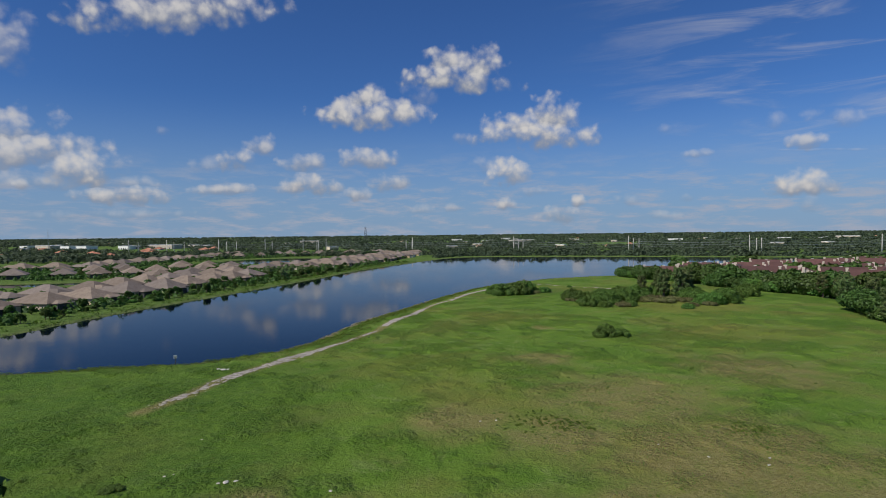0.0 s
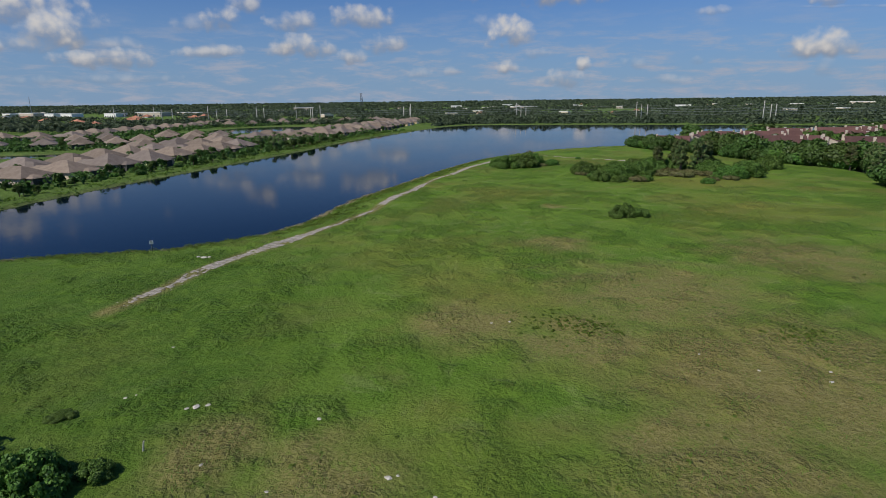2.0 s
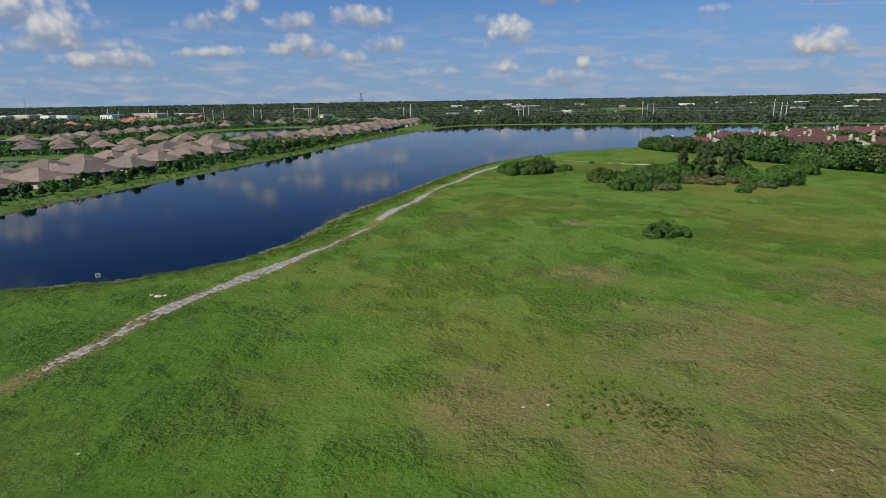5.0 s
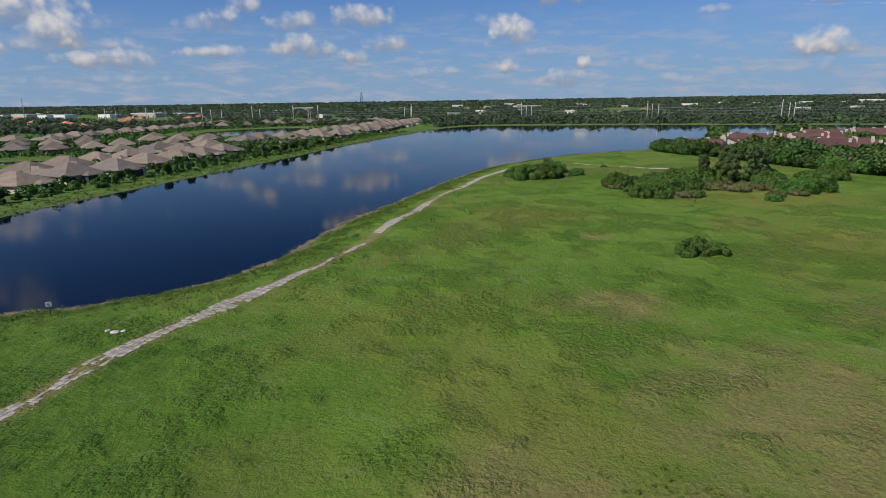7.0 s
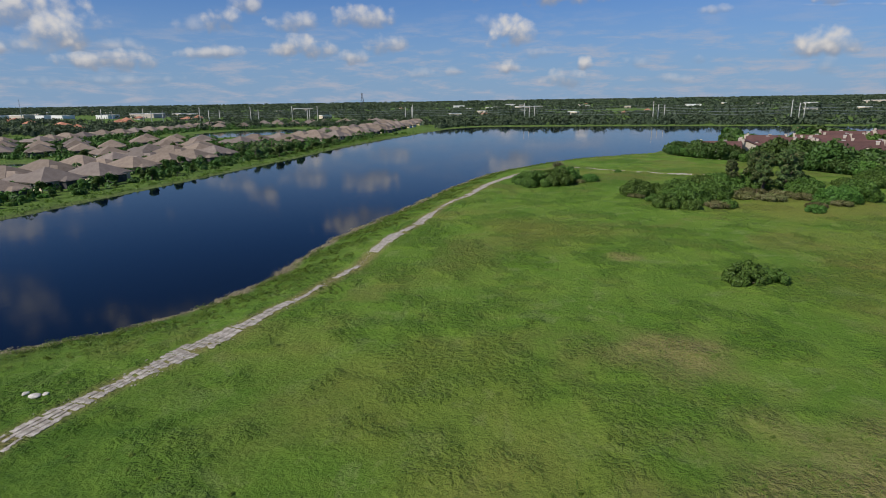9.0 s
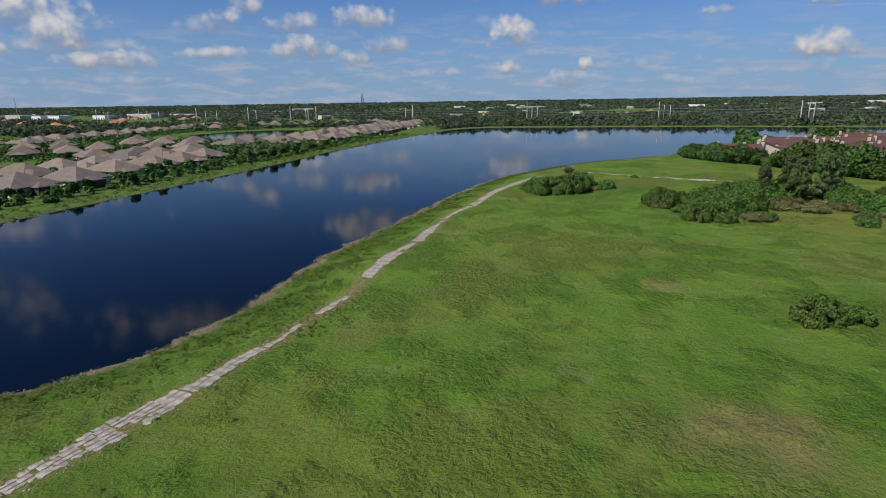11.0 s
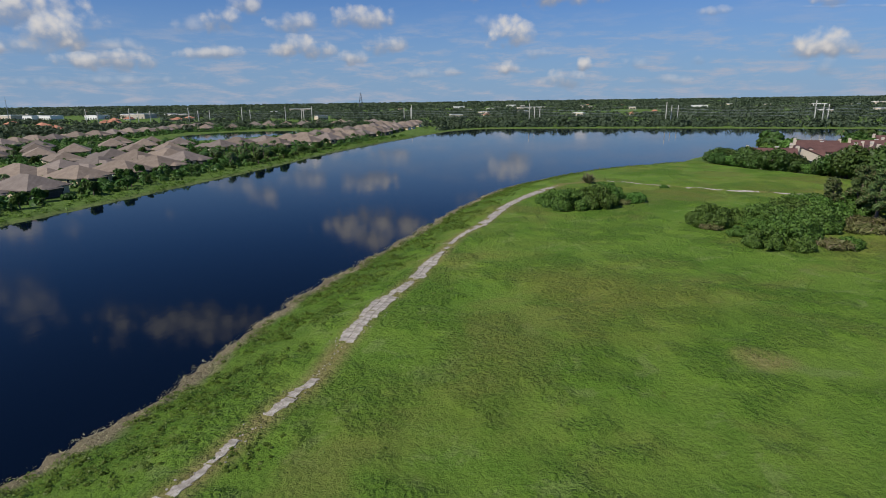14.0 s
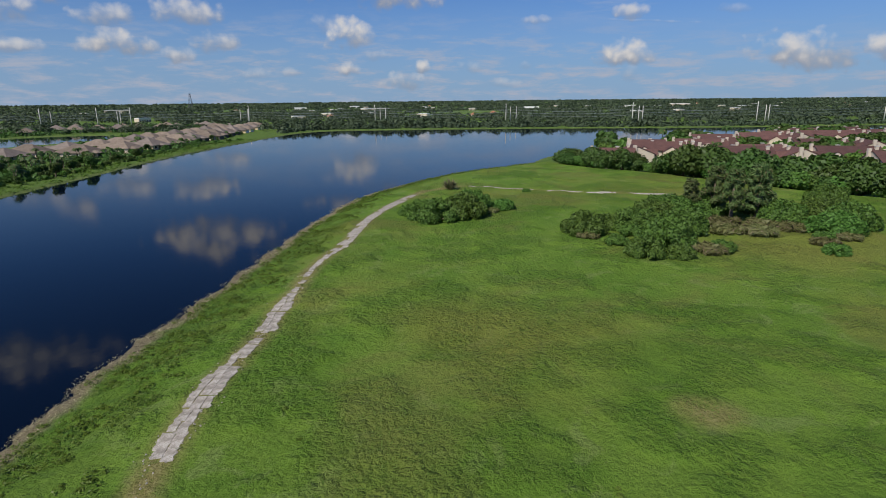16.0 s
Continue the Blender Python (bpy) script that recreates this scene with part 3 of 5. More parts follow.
def height(x, y):
    """The ground's height at a place, from its mesh."""
    xs, ys, z = GRID["x"], GRID["y"], GRID["z"]
    i = min(max(int(np.searchsorted(xs, x)) - 1, 0), len(xs) - 2)
    j = min(max(int(np.searchsorted(ys, y)) - 1, 0), len(ys) - 2)
    a, b = (x - xs[i]) / (xs[i + 1] - xs[i]), (y - ys[j]) / (ys[j + 1] - ys[j])
    return float((1 - b) * ((1 - a) * z[j, i] + a * z[j, i + 1]) + b * ((1 - a) * z[j + 1, i] + a * z[j + 1, i + 1]))


def spaced(start, stop, first, grow):
    out, x, s = [], start, first
    sign = 1 if stop > start else -1
    while (stop - x) * sign > 0:
        x += sign * s
        s *= grow
        out.append(x)
    out[-1] = stop
    return out


DRY_SPOTS = [(29, 80, 12), (5, 71, 6), (33, 58, 14), (-6, 45, 5), (27.9, 138.3, 2.2), (17, 66, 7), (42, 46, 9), (22, 105, 5), (55, 95, 10), (-14, 48, 4), (21, 46, 8)]


def make_ground():
    xs = sorted(spaced(-130, -4900, 2, 1.13) + list(np.arange(-130, -62, 1.4)) + list(np.arange(-62, 80, 0.46)) + list(np.arange(80, 131, 1.4)) + spaced(130, 4900, 2, 1.1))
    ys = sorted(spaced(28, -600, 2, 1.3) + list(np.arange(28, 190, 0.46)) + list(np.arange(190, 330, 1.2)) + list(np.arange(332, 700, 4.0)) + spaced(700, 4950, 6, 1.1))
    gx, gy = np.meshgrid(xs, ys)
    p = np.stack([gx.ravel(), gy.ravel()], 1)
    z = land(p)
    d, f = shore_gap(p), field_gap(p)
    nx, ny = len(xs), len(ys)
    GRID.update(x=np.array(xs), y=np.array(ys), z=z.reshape(ny, nx))
    idx = np.arange(nx * ny).reshape(ny, nx)
    faces = np.stack([idx[:-1, :-1], idx[:-1, 1:], idx[1:, 1:], idx[1:, :-1]], -1).reshape(-1, 4)
    me = bpy.data.meshes.new("ground")
    me.vertices.add(len(p))
    me.vertices.foreach_set("co", np.column_stack([p, z]).astype(np.float32).ravel())
    me.loops.add(faces.size)
    me.loops.foreach_set("vertex_index", faces.astype(np.int32).ravel())
    me.polygons.add(len(faces))
    me.polygons.foreach_set("loop_start", np.arange(0, faces.size, 4, dtype=np.int32))
    me.polygons.foreach_set("use_smooth", [True] * len(faces))
    me.materials.append(GROUND)
    me.update(calc_edges=True)
    along = np.minimum(line_distance(p, PATHLINE), line_distance(p, TRAIL) + 0.6)
    dry = 0.85 * np.clip(1.3 - along / 1.5, 0, 1)
    for x, y, r in DRY_SPOTS:
        dry = np.maximum(dry, 0.75 * np.clip(1.5 - np.hypot(p[:, 0] - x, p[:, 1] - y) / r + 0.3 * ripple(p[:, 0], p[:, 1], 0.8), 0, 1))
    mud = np.clip(1 - (d - 0.8) / 1.8, 0, 1) * np.clip(0.25 + step(-f, -6, -2), 0, 1)
    lawn = step(f, 0, 12)
    # coarse weeds on the bank, and a darker green over the near corner of the meadow
    lush = np.maximum(step(-d, -11, -6), step(-p[:, 0] + 6 * ripple(p[:, 0], p[:, 1], 0.12), 2, 24) * step(-p[:, 1], -112, -92))
    for name, values in (("dry", dry), ("mud", mud), ("lawn", lawn), ("lush", lush), ("tufty", tufty(p))):
        me.attributes.new(name, "FLOAT", "POINT").data.foreach_set("value", values.astype(np.float32))
    return tagged(new("ground", me), "rough green meadow with dry brown patches and grassy banks", "ground", kind="structure")


make_ground()
lake = Solid().add([(-900, 55, WATER_Z), (900, 55, WATER_Z), (900, 700, WATER_Z), (-900, 700, WATER_Z)], [(0, 1, 2, 3)])
tagged(new("water", lake.mesh("water", WATER)), "still dark blue lake that mirrors sky and clouds", "lake", kind="structure")

# ---- plants ----


def leaf_quads(points, normals, size, seed, droop=0.0, long=1.5):
    """Leaf blades at points, facing roughly along normals."""
    g = np.random.default_rng(seed)
    n = len(points)
    nn = normals + g.normal(0, 0.42, (n, 3)) + (0, 0, 0.25)
    nn /= np.linalg.norm(nn, axis=1, keepdims=True) + 1e-9
    a = np.cross(nn, g.normal(0, 1, (n, 3)))
    a[:, 2] -= droop
    a /= np.linalg.norm(a, axis=1, keepdims=True) + 1e-9
    b = np.cross(nn, a)
    s = (size * g.uniform(0.6, 1.4, n))[:, None]
    a, b = a * s * long / 2, b * s / 2
    bend = nn * s * 0.18
    return np.stack([points - a - bend, points + b + bend, points + a - bend, points - b + bend], 1)


def lobe_points(lobes, count, seed, squash=0.9, skin=0.35):
    """Points and outward directions over a heap of lobes (x, y, z, r); none inside another lobe."""
    g = np.random.default_rng(seed)
    lobes = np.asarray(lobes, float)
    share = lobes[:, 3] ** 2
    pick = g.choice(len(lobes), int(count * 1.9), p=share / share.sum())
    d = g.normal(0, 1, (len(pick), 3))
    d /= np.linalg.norm(d, axis=1, keepdims=True)
    depth = 1 - skin * g.uniform(0, 1, len(pick)) ** 2 + 0.10 * g.normal(0, 1, len(pick))
    pts = lobes[pick, :3] + d * (lobes[pick, 3] * depth)[:, None] * np.array([1, 1, squash])
    keep = pts[:, 2] > 0.05
    for i, (x, y, z, r) in enumerate(lobes):
        gap = np.linalg.norm((pts - (x, y, z)) / (r, r, r * squash), axis=1)
        keep &= (gap > 0.72) | (pick == i)
    return pts[keep][:count], d[keep][:count]


def heap(radius, tall, n, seed):
    """Lobes of a broad shrub that reaches the ground."""
    g = np.random.default_rng(seed)
    out = [(0, 0, tall * 0.42, min(radius * 0.62, tall * 0.6))]
    for k in range(n):
        a, q = g.uniform(0, 6.28), math.sqrt(g.uniform(0.05, 1)) * radius * 0.72
        r = g.uniform(0.26, 0.44) * min(radius, tall * 1.2)
        z = max(r * 0.55, (tall - r * 0.9) * (1 - 0.55 * (q / radius) ** 2) * g.uniform(0.55, 1.0))
        out.append((q * math.cos(a), q * math.sin(a), z, r))
    return out


def dome(radius, tall, n, seed):
    """Lobes of a dense rounded bush: many small heads over a domed body."""
    g = np.random.default_rng(seed)
    out = [(0, 0, tall * 0.36, min(radius * 0.62, tall * 0.55))]
    for k in range(n):
        up = (k + 0.5) / n
        a, q = 2.4 * k + g.uniform(-0.4, 0.4), math.sqrt(1 - up * up * 0.92)
        r = g.uniform(0.18, 0.36) * min(radius, tall * 1.1) * (1.1 - 0.25 * up)
        q *= (radius - r * 0.8) * g.uniform(0.76, 1.12)
        z = max(r * 0.5, (tall - r * 0.85) * (0.12 + 0.88 * up) * g.uniform(0.78, 1.12))
        out.append((q * math.cos(a), q * math.sin(a), z, r))
    return out


def stems(lobes, seed, thick=0.10):
    g = np.random.default_rng(seed)
    s = Solid()
    for x, y, z, r in lobes[:7]:
        b = Vector((x * 0.25 + g.uniform(-.2, .2), y * 0.25 + g.uniform(-.2, .2), -0.3))
        e = Vector((x, y, z + r * 0.2))
        m = b.lerp(e, 0.5) + Vector((g.uniform(-.3, .3), g.uniform(-.3, .3), 0.2))
        s.tube([b, m, e], [thick, thick * 0.65, thick * 0.25], 6)
    return s


def shrub(name, radius, tall, count, leaf, mat, seed, label, category="bush", lobes=10, long=1.5, form=heap):
    lob = form(radius, tall, lobes, seed)
    ob = empty(name, label, category)
    part("branchwork", stems(lob, seed).mesh("branchwork", BARK, True), ob)
    pts, nor = lobe_points(lob, count, seed + 1)
    part("foliage", quads_mesh("foliage", leaf_quads(pts, nor, leaf, seed + 2, 0.3, long), mat), ob)
    return ob


def tree(name, tall, spread_r, count, leaf, mat, seed, label, category="tree", bare=0.25, lobes=11, long=1.5, puff=1.0):
    g = np.random.default_rng(seed)
    ob = empty(name, label, category)
    s = Solid()
    lean = Vector((g.uniform(-.4, .4), g.uniform(-.4, .4), 0))
    fork = Vector((0, 0, tall * (bare + 0.12))) + lean * 0.4
    top = Vector((0, 0, tall * 0.85)) + lean
    r0 = 0.035 * tall
    s.tube([(0, 0, -0.4), fork * 0.5, fork, top], [r0 * 1.2, r0 * 0.9, r0 * 0.7, r0 * 0.15], 8)
    lob = [(top.x, top.y, tall * 0.72, spread_r * 0.5)]
    for k in range(lobes):
        a = 2.4 * k + g.uniform(-.4, .4)
        q = spread_r * g.uniform(0.3, 0.72)
        z = tall * g.uniform(bare + 0.15, 0.86)
        q *= 1.1 - 0.55 * max(0, (z / tall - 0.55)) / 0.45
        r = spread_r * g.uniform(0.26, 0.42) * puff
        lob.append((q * math.cos(a), q * math.sin(a), z, r))
        if k < 6:
            e = Vector((q * math.cos(a), q * math.sin(a), z))
            s.tube([fork * 0.9, fork.lerp(e, 0.5) + Vector((0, 0, 0.2)), e], [r0 * 0.45, r0 * 0.3, r0 * 0.1], 6)
    part("trunk", s.mesh("trunk", BARK, True), ob)
    pts, nor = lobe_points(lob, count, seed + 1, 0.8)
    part("crown", quads_mesh("crown", leaf_quads(pts, nor, leaf, seed + 2, 0.2, long), mat), ob)
    return ob


def palm(name, tall, seed, label):
    g = np.random.default_rng(seed)
    ob = empty(name, label, "palm")
    top = Vector((g.uniform(-.4, .4), g.uniform(-.4, .4), tall))
    s = Solid().tube([(0, 0, -0.3), (0, 0, tall * 0.1), top * 0.6, top], [0.26, 0.2, 0.16, 0.15], 8)
    part("trunk", s.mesh("trunk", BARK, True), ob)
    quads = []
    for k in range(26):
        a, lift = 2.4 * k, g.uniform(-0.5, 1.0)
        out = Vector((math.cos(a), math.sin(a), 0))
        side = Vector((-math.sin(a), math.cos(a), 0))
        length = g.uniform(1.9, 2.5)
        last, width = top, 0.12
        for j in range(1, 5):
            t = j / 4
            here = top + out * length * t * (1 - 0.15 * abs(lift)) + Vector((0, 0, length * (lift * 0.55 * t - 0.75 * t * t)))
            w = 0.5 * math.sin(math.pi * min(0.95, 0.2 + 0.75 * t))
            for sgn in (-1, 1):
                d0, d1 = side * sgn * width + Vector((0, 0, -0.35 * width)), side * sgn * w + Vector((0, 0, -0.35 * w))
                quads.append([last, here, here + d1, last + d0])
            last, width = here, w
    part("crown", quads_mesh("crown", [[tuple(v) for v in q] for q in quads], LEAF_PALM), ob)
    return ob


def agave(seed):
    g = np.random.default_rng(seed)
    ob = empty("agave", "large agave rosette with stiff grey-green blades on the bank", "agave")
    quads = []
    for k in range(70):
        a, up = 2.4 * k, g.uniform(0.05, 1.0)
        out = Vector((math.cos(a) * (1.05 - up), math.sin(a) * (1.05 - up), up * 0.95 + 0.15)).normalized()
        side = Vector((-math.sin(a), math.cos(a), 0))
        n = 2.9 * g.uniform(0.75, 1.05)
        b = Vector((0.5 * math.cos(a), 0.5 * math.sin(a), 0.1))
        quads.append([b - side * 0.16, b + out * n * 0.5 - side * 0.24, b + out * n * 0.5 + side * 0.24, b + side * 0.16])
        quads.append([b + out * n * 0.5 - side * 0.24, b + out * n + side * 0.02, b + out * n + side * 0.03, b + out * n * 0.5 + side * 0.24])
    part("rosette", quads_mesh("rosette", [[tuple(v) for v in q] for q in quads], LEAF_AGAVE), ob)
    core = Solid().tube([(0, 0, -0.3), (0, 0, 0.5), (0, 0, 1.0)], [0.6, 0.7, 0.3], 10)
    part("heart", core.mesh("heart", BARK, True), ob)
    return ob


def put(proto, x, y, size=1.0, turn=None, group="", label="", dz=0.0, flat=1.0):
    """A copy of a proto at a place on the ground; the first use moves the proto itself."""
    g = np.random.default_rng(int(abs(x * 37 + y * 91)) % 99991)
    a = g.uniform(0, 360) if turn is None else turn
    m = pose(x, y, height(x, y) + dz, 0, 0, a) @ Matrix.Diagonal((size, size, size * flat, 1))
    if proto.get("used"):
        ob = copy_thing(proto, m)
    else:
        proto.matrix_basis = m
        proto["used"] = 1
        ob = proto
    return tagged(ob, label, "", group)


def pick_copy(proto, m):
    if proto.get("used"):
        ob = copy_thing(proto, m)
        ob.matrix_basis = m
        return ob
    proto.matrix_basis = m
    proto["used"] = 1
    return proto


# ---- houses ----


def hip(s, x0, x1, y0, y1, z, rise, thick=0.22):
    """A hipped roof with a ridge along its longer side and a fascia."""
    w, d = x1 - x0, y1 - y0
    if d >= w:
        a, b = (0.5 * (x0 + x1), y0 + w / 2, z + rise), (0.5 * (x0 + x1), y1 - w / 2, z + rise)
        if d - w < 0.2:
            b = (a[0], a[1] + 0.15, a[2])
        f = [(0, 1, 4), (1, 2, 5, 4), (2, 3, 5), (3, 0, 4, 5)]
    else:
        a, b = (x0 + d / 2, 0.5 * (y0 + y1), z + rise), (x1 - d / 2, 0.5 * (y0 + y1), z + rise)
        f = [(3, 0, 4), (0, 1, 5, 4), (1, 2, 5), (2, 3, 4, 5)]
    v = [(x0, y0, z), (x1, y0, z), (x1, y1, z), (x0, y1, z), a, b]
    v += [(x, y, zz - thick) for x, y, zz in v[:4]]
    f += [(6, 7, 1, 0), (7, 8, 2, 1), (8, 9, 3, 2), (9, 6, 0, 3), (9, 8, 7, 6)]
    return s.add(v, f)


def opening(parent, name, x, y, z, w, h, face, mat, label="", frame_mat=None):
    """A window or door set in a wall; face: 's', 'n', 'e', 'w' is the way that it looks."""
    turn = {"s": 0, "e": 90, "n": 180, "w": 270}[face]
    pane = part(name, Solid().box(-w / 2, w / 2, -0.05, 0.05, 0, h).mesh(name, mat), parent, label, pose(x, y, z, 0, 0, turn))
    t, s = 0.12, Solid()
    s.box(-w / 2 - t, w / 2 + t, -0.09, 0.04, -t, 0).box(-w / 2 - t, w / 2 + t, -0.09, 0.04, h, h + t)
    s.box(-w / 2 - t, -w / 2, -0.09, 0.04, 0, h).box(w / 2, w / 2 + t, -0.09, 0.04, 0, h)
    part("frame", s.mesh("frame", frame_mat or TRIM), pane)
    return pane


def villa(kind, wall_mat, roof_mat, label, far=False):
    """A single-storey villa; its back (-y) looks to the water. far: with the openings of its long sides alone."""
    ob = empty("house", label, "house", "villas by the lake")
    e, o = 2.5, 0.7
    if kind == 0:
        main, wing = (-6.6, 6.6, -8, 8), (-6.6, 0.6, 6, 12.5)
    elif kind == 1:
        main, wing = (-6.4, 6.4, -7, 9), (-1.0, 6.4, 7, 13)
    elif kind == 2:
        main, wing = (-7.2, 7.2, -7, 7), (-7.2, -0.6, 5, 12)
    else:
        main, wing = (-6.2, 6.2, -9, 8), (-0.2, 6.2, 6, 12)
    part("wall", Solid().box(*main, -0.4, e).mesh("wall", wall_mat), ob)
    rise = (min(main[1] - main[0], main[3] - main[2]) / 2 + o) * 0.52
    part("roof", hip(Solid(), main[0] - o, main[1] + o, main[2] - o, main[3] + o, e + 0.2, rise).mesh("roof", roof_mat), ob)
    part("wing_wall", Solid().box(*wing, -0.4, e - 0.15).mesh("wing_wall", wall_mat), ob)
    wr = ((wing[1] - wing[0]) / 2 + o) * 0.52
    part("wing_roof", hip(Solid(), wing[0] - o, wing[1] + o, wing[2] - 6.5, wing[3] + o, e + 0.05, wr).mesh("wing_roof", roof_mat), ob)
    # screened porch at the back
    x0, x1 = (-5, 1.5) if kind % 2 else (-1.5, 5)
    y0 = main[2]
    s = Solid()
    for x in np.linspace(x0, x1, 5):
        s.box(x - 0.06, x + 0.06, y0 - 3.2, y0 - 3.08, -0.4, 2.7)
    for z in (0.3, 1.5, 2.6):
        s.box(x0, x1, y0 - 3.2, y0 - 3.1, z, z + 0.1)
    if not far:
        part("porch_frame", s.mesh("porch_frame", DARK_STEEL), ob)
    part("porch_screen", Solid().box(x0 + 0.05, x1 - 0.05, y0 - 3.06, y0 - 0.05, -0.4, 2.35).mesh("porch_screen", SCREEN), ob, "dark insect screen")
    part("porch_roof", hip(Solid(), x0 - 0.4, x1 + 0.4, y0 - 3.6, y0 + 3.4, 2.50, 1.1, 0.15).mesh("porch_roof", roof_mat), ob)
    opening(ob, "window", -x0 * 0.75 if kind % 2 else -4.6, y0 - 0.01, 0.9, 1.8, 1.4, "s", GLASS)
    for y in () if far else (-3, 3):
        opening(ob, "window", main[1] + 0.01, y, 0.9, 1.3, 1.3, "e", GLASS)
        opening(ob, "window", main[0] - 0.01, y, 0.9, 1.3, 1.3, "w", GLASS)
    opening(ob, "garage_door", (wing[0] + wing[1]) / 2, wing[3] + 0.01, -0.2, 4.6, 2.3, "n", TRIM)
    opening(ob, "window", -(wing[0] + wing[1]) / 2, main[3] + 0.01, 0.7, 1.6, 1.6, "n", GLASS)
    return ob


def gable(s, x0, x1, y0, y1, z, rise, along="x", thick=0.25):
    """A gabled roof slab."""
    if along == "x":
        m = (y0 + y1) / 2
        v = [(x0, y0, z), (x1, y0, z), (x1, m, z + rise), (x0, m, z + rise), (x1, y1, z), (x0, y1, z)]
    else:
        m = (x0 + x1) / 2
        v = [(x1, y0, z), (x1, y1, z), (m, y1, z + rise), (m, y0, z + rise), (x0, y1, z), (x0, y0, z)]
    v += [(a, b, c - thick) for a, b, c in v]
    return s.add(v, [(0, 1, 2, 3), (3, 2, 4, 5), (9, 8, 7, 6), (11, 10, 8, 9), (0, 6, 7, 1), (5, 4, 10, 11),
                     (0, 3, 9, 6), (3, 5, 11, 9), (1, 7, 8, 2), (2, 8, 10, 4)])


def gable_wall(s, x0, x1, y0, y1, z0, z, rise, along="x"):
    if along == "x":
        m = (y0 + y1) / 2
        top = [(x0, m, z + rise), (x1, m, z + rise)]
    else:
        m = (x0 + x1) / 2
        top = [(m, y0, z + rise), (m, y1, z + rise)]
    v = [(x, y, zz) for zz in (z0, z) for x, y in ((x0, y0), (x1, y0), (x1, y1), (x0, y1))] + top
    f = [(0, 3, 2, 1), (0, 1, 5, 4), (1, 2, 6, 5), (2, 3, 7, 6), (3, 0, 4, 7)]
    f += [(4, 8, 7), (5, 6, 9), (4, 5, 9, 8), (6, 7, 8, 9)] if along == "x" else [(4, 5, 8), (6, 7, 9), (5, 6, 9, 8), (7, 4, 8, 9)]
    return s.add(v, f)


def townhouse(kind, label):
    """A block of maroon-roofed town houses with pale gables and chimneys."""
    ob = empty("townhouse", label, "house", "town houses behind the trees")
    L, D, e, r = (10.5, 6.5, 4.4, 2.9) if kind == 0 else (7.5, 6.0, 4.2, 2.7) if kind == 1 else (13, 7.0, 4.6, 3.1)
    part("wall", gable_wall(Solid(), -L, L, -D, D, -0.4, e, r).mesh("wall", STUCCO_WHITE), ob)
    part("roof", gable(Solid(), -L - 0.2, L + 0.2, -D - 0.7, D + 0.7, e + 0.02, r + 0.12).mesh("roof", TILE_RED), ob)
    spots = {0: (-6, 4.5), 1: (-2.5,), 2: (-8, 1, 9)}[kind]
    for k, x in enumerate(spots):
        w, out = 3.2, D + (3.0 if k % 2 else 1.8)
        gr = 2.0
        for sgn in (-1, 1):
            y0, y1 = (-out, -1.5) if sgn < 0 else (1.5, out)
            part("gable_wall", gable_wall(Solid(), x - w, x + w, y0, y1, -0.4, e - 0.5, gr, "y").mesh("gable_wall", STUCCO_CREAM if k % 2 else STUCCO_WHITE), ob)
            part("gable_roof", gable(Solid(), x - w - 0.5, x + w + 0.5, min(y0, y1) - (0.15 if sgn < 0 else 0), max(y0, y1) + (0.15 if sgn > 0 else 0), e - 0.62, gr + 0.2, "y").mesh("gable_roof", TILE_RED), ob)
            opening(ob, "window", x, sgn * (out + 0.01), 0.6, 2.2, 1.9, "n" if sgn > 0 else "s", GLASS)
            opening(ob, "window", x, sgn * (out + 0.01), 2.75, 1.1, 0.6, "n" if sgn > 0 else "s", GLASS)
        c = part("chimney", Solid().box(-0.55, 0.55, -0.5, 0.5, 0, 2.9).mesh("chimney", STUCCO_WHITE), ob, "", pose(x + 4.0, -2.6 if k % 2 else 2.4, e + 0.1))
        part("chimney_cap", Solid().box(-0.68, 0.68, -0.62, 0.62, 2.9, 3.1).mesh("chimney_cap", CONCRETE), c)
    for sgn, face in ((-1, "w"), (1, "e")):
        part("chimney", Solid().box(-0.5, 0.5, -0.6, 0.6, -0.4, e + r + 0.7).mesh("chimney", STUCCO_WHITE), ob, "", pose(sgn * (L + 0.5), 1.5, 0))
        opening(ob, "window", sgn * (L + 0.01), -3, 1.0, 1.4, 1.4, face, GLASS)
    return ob


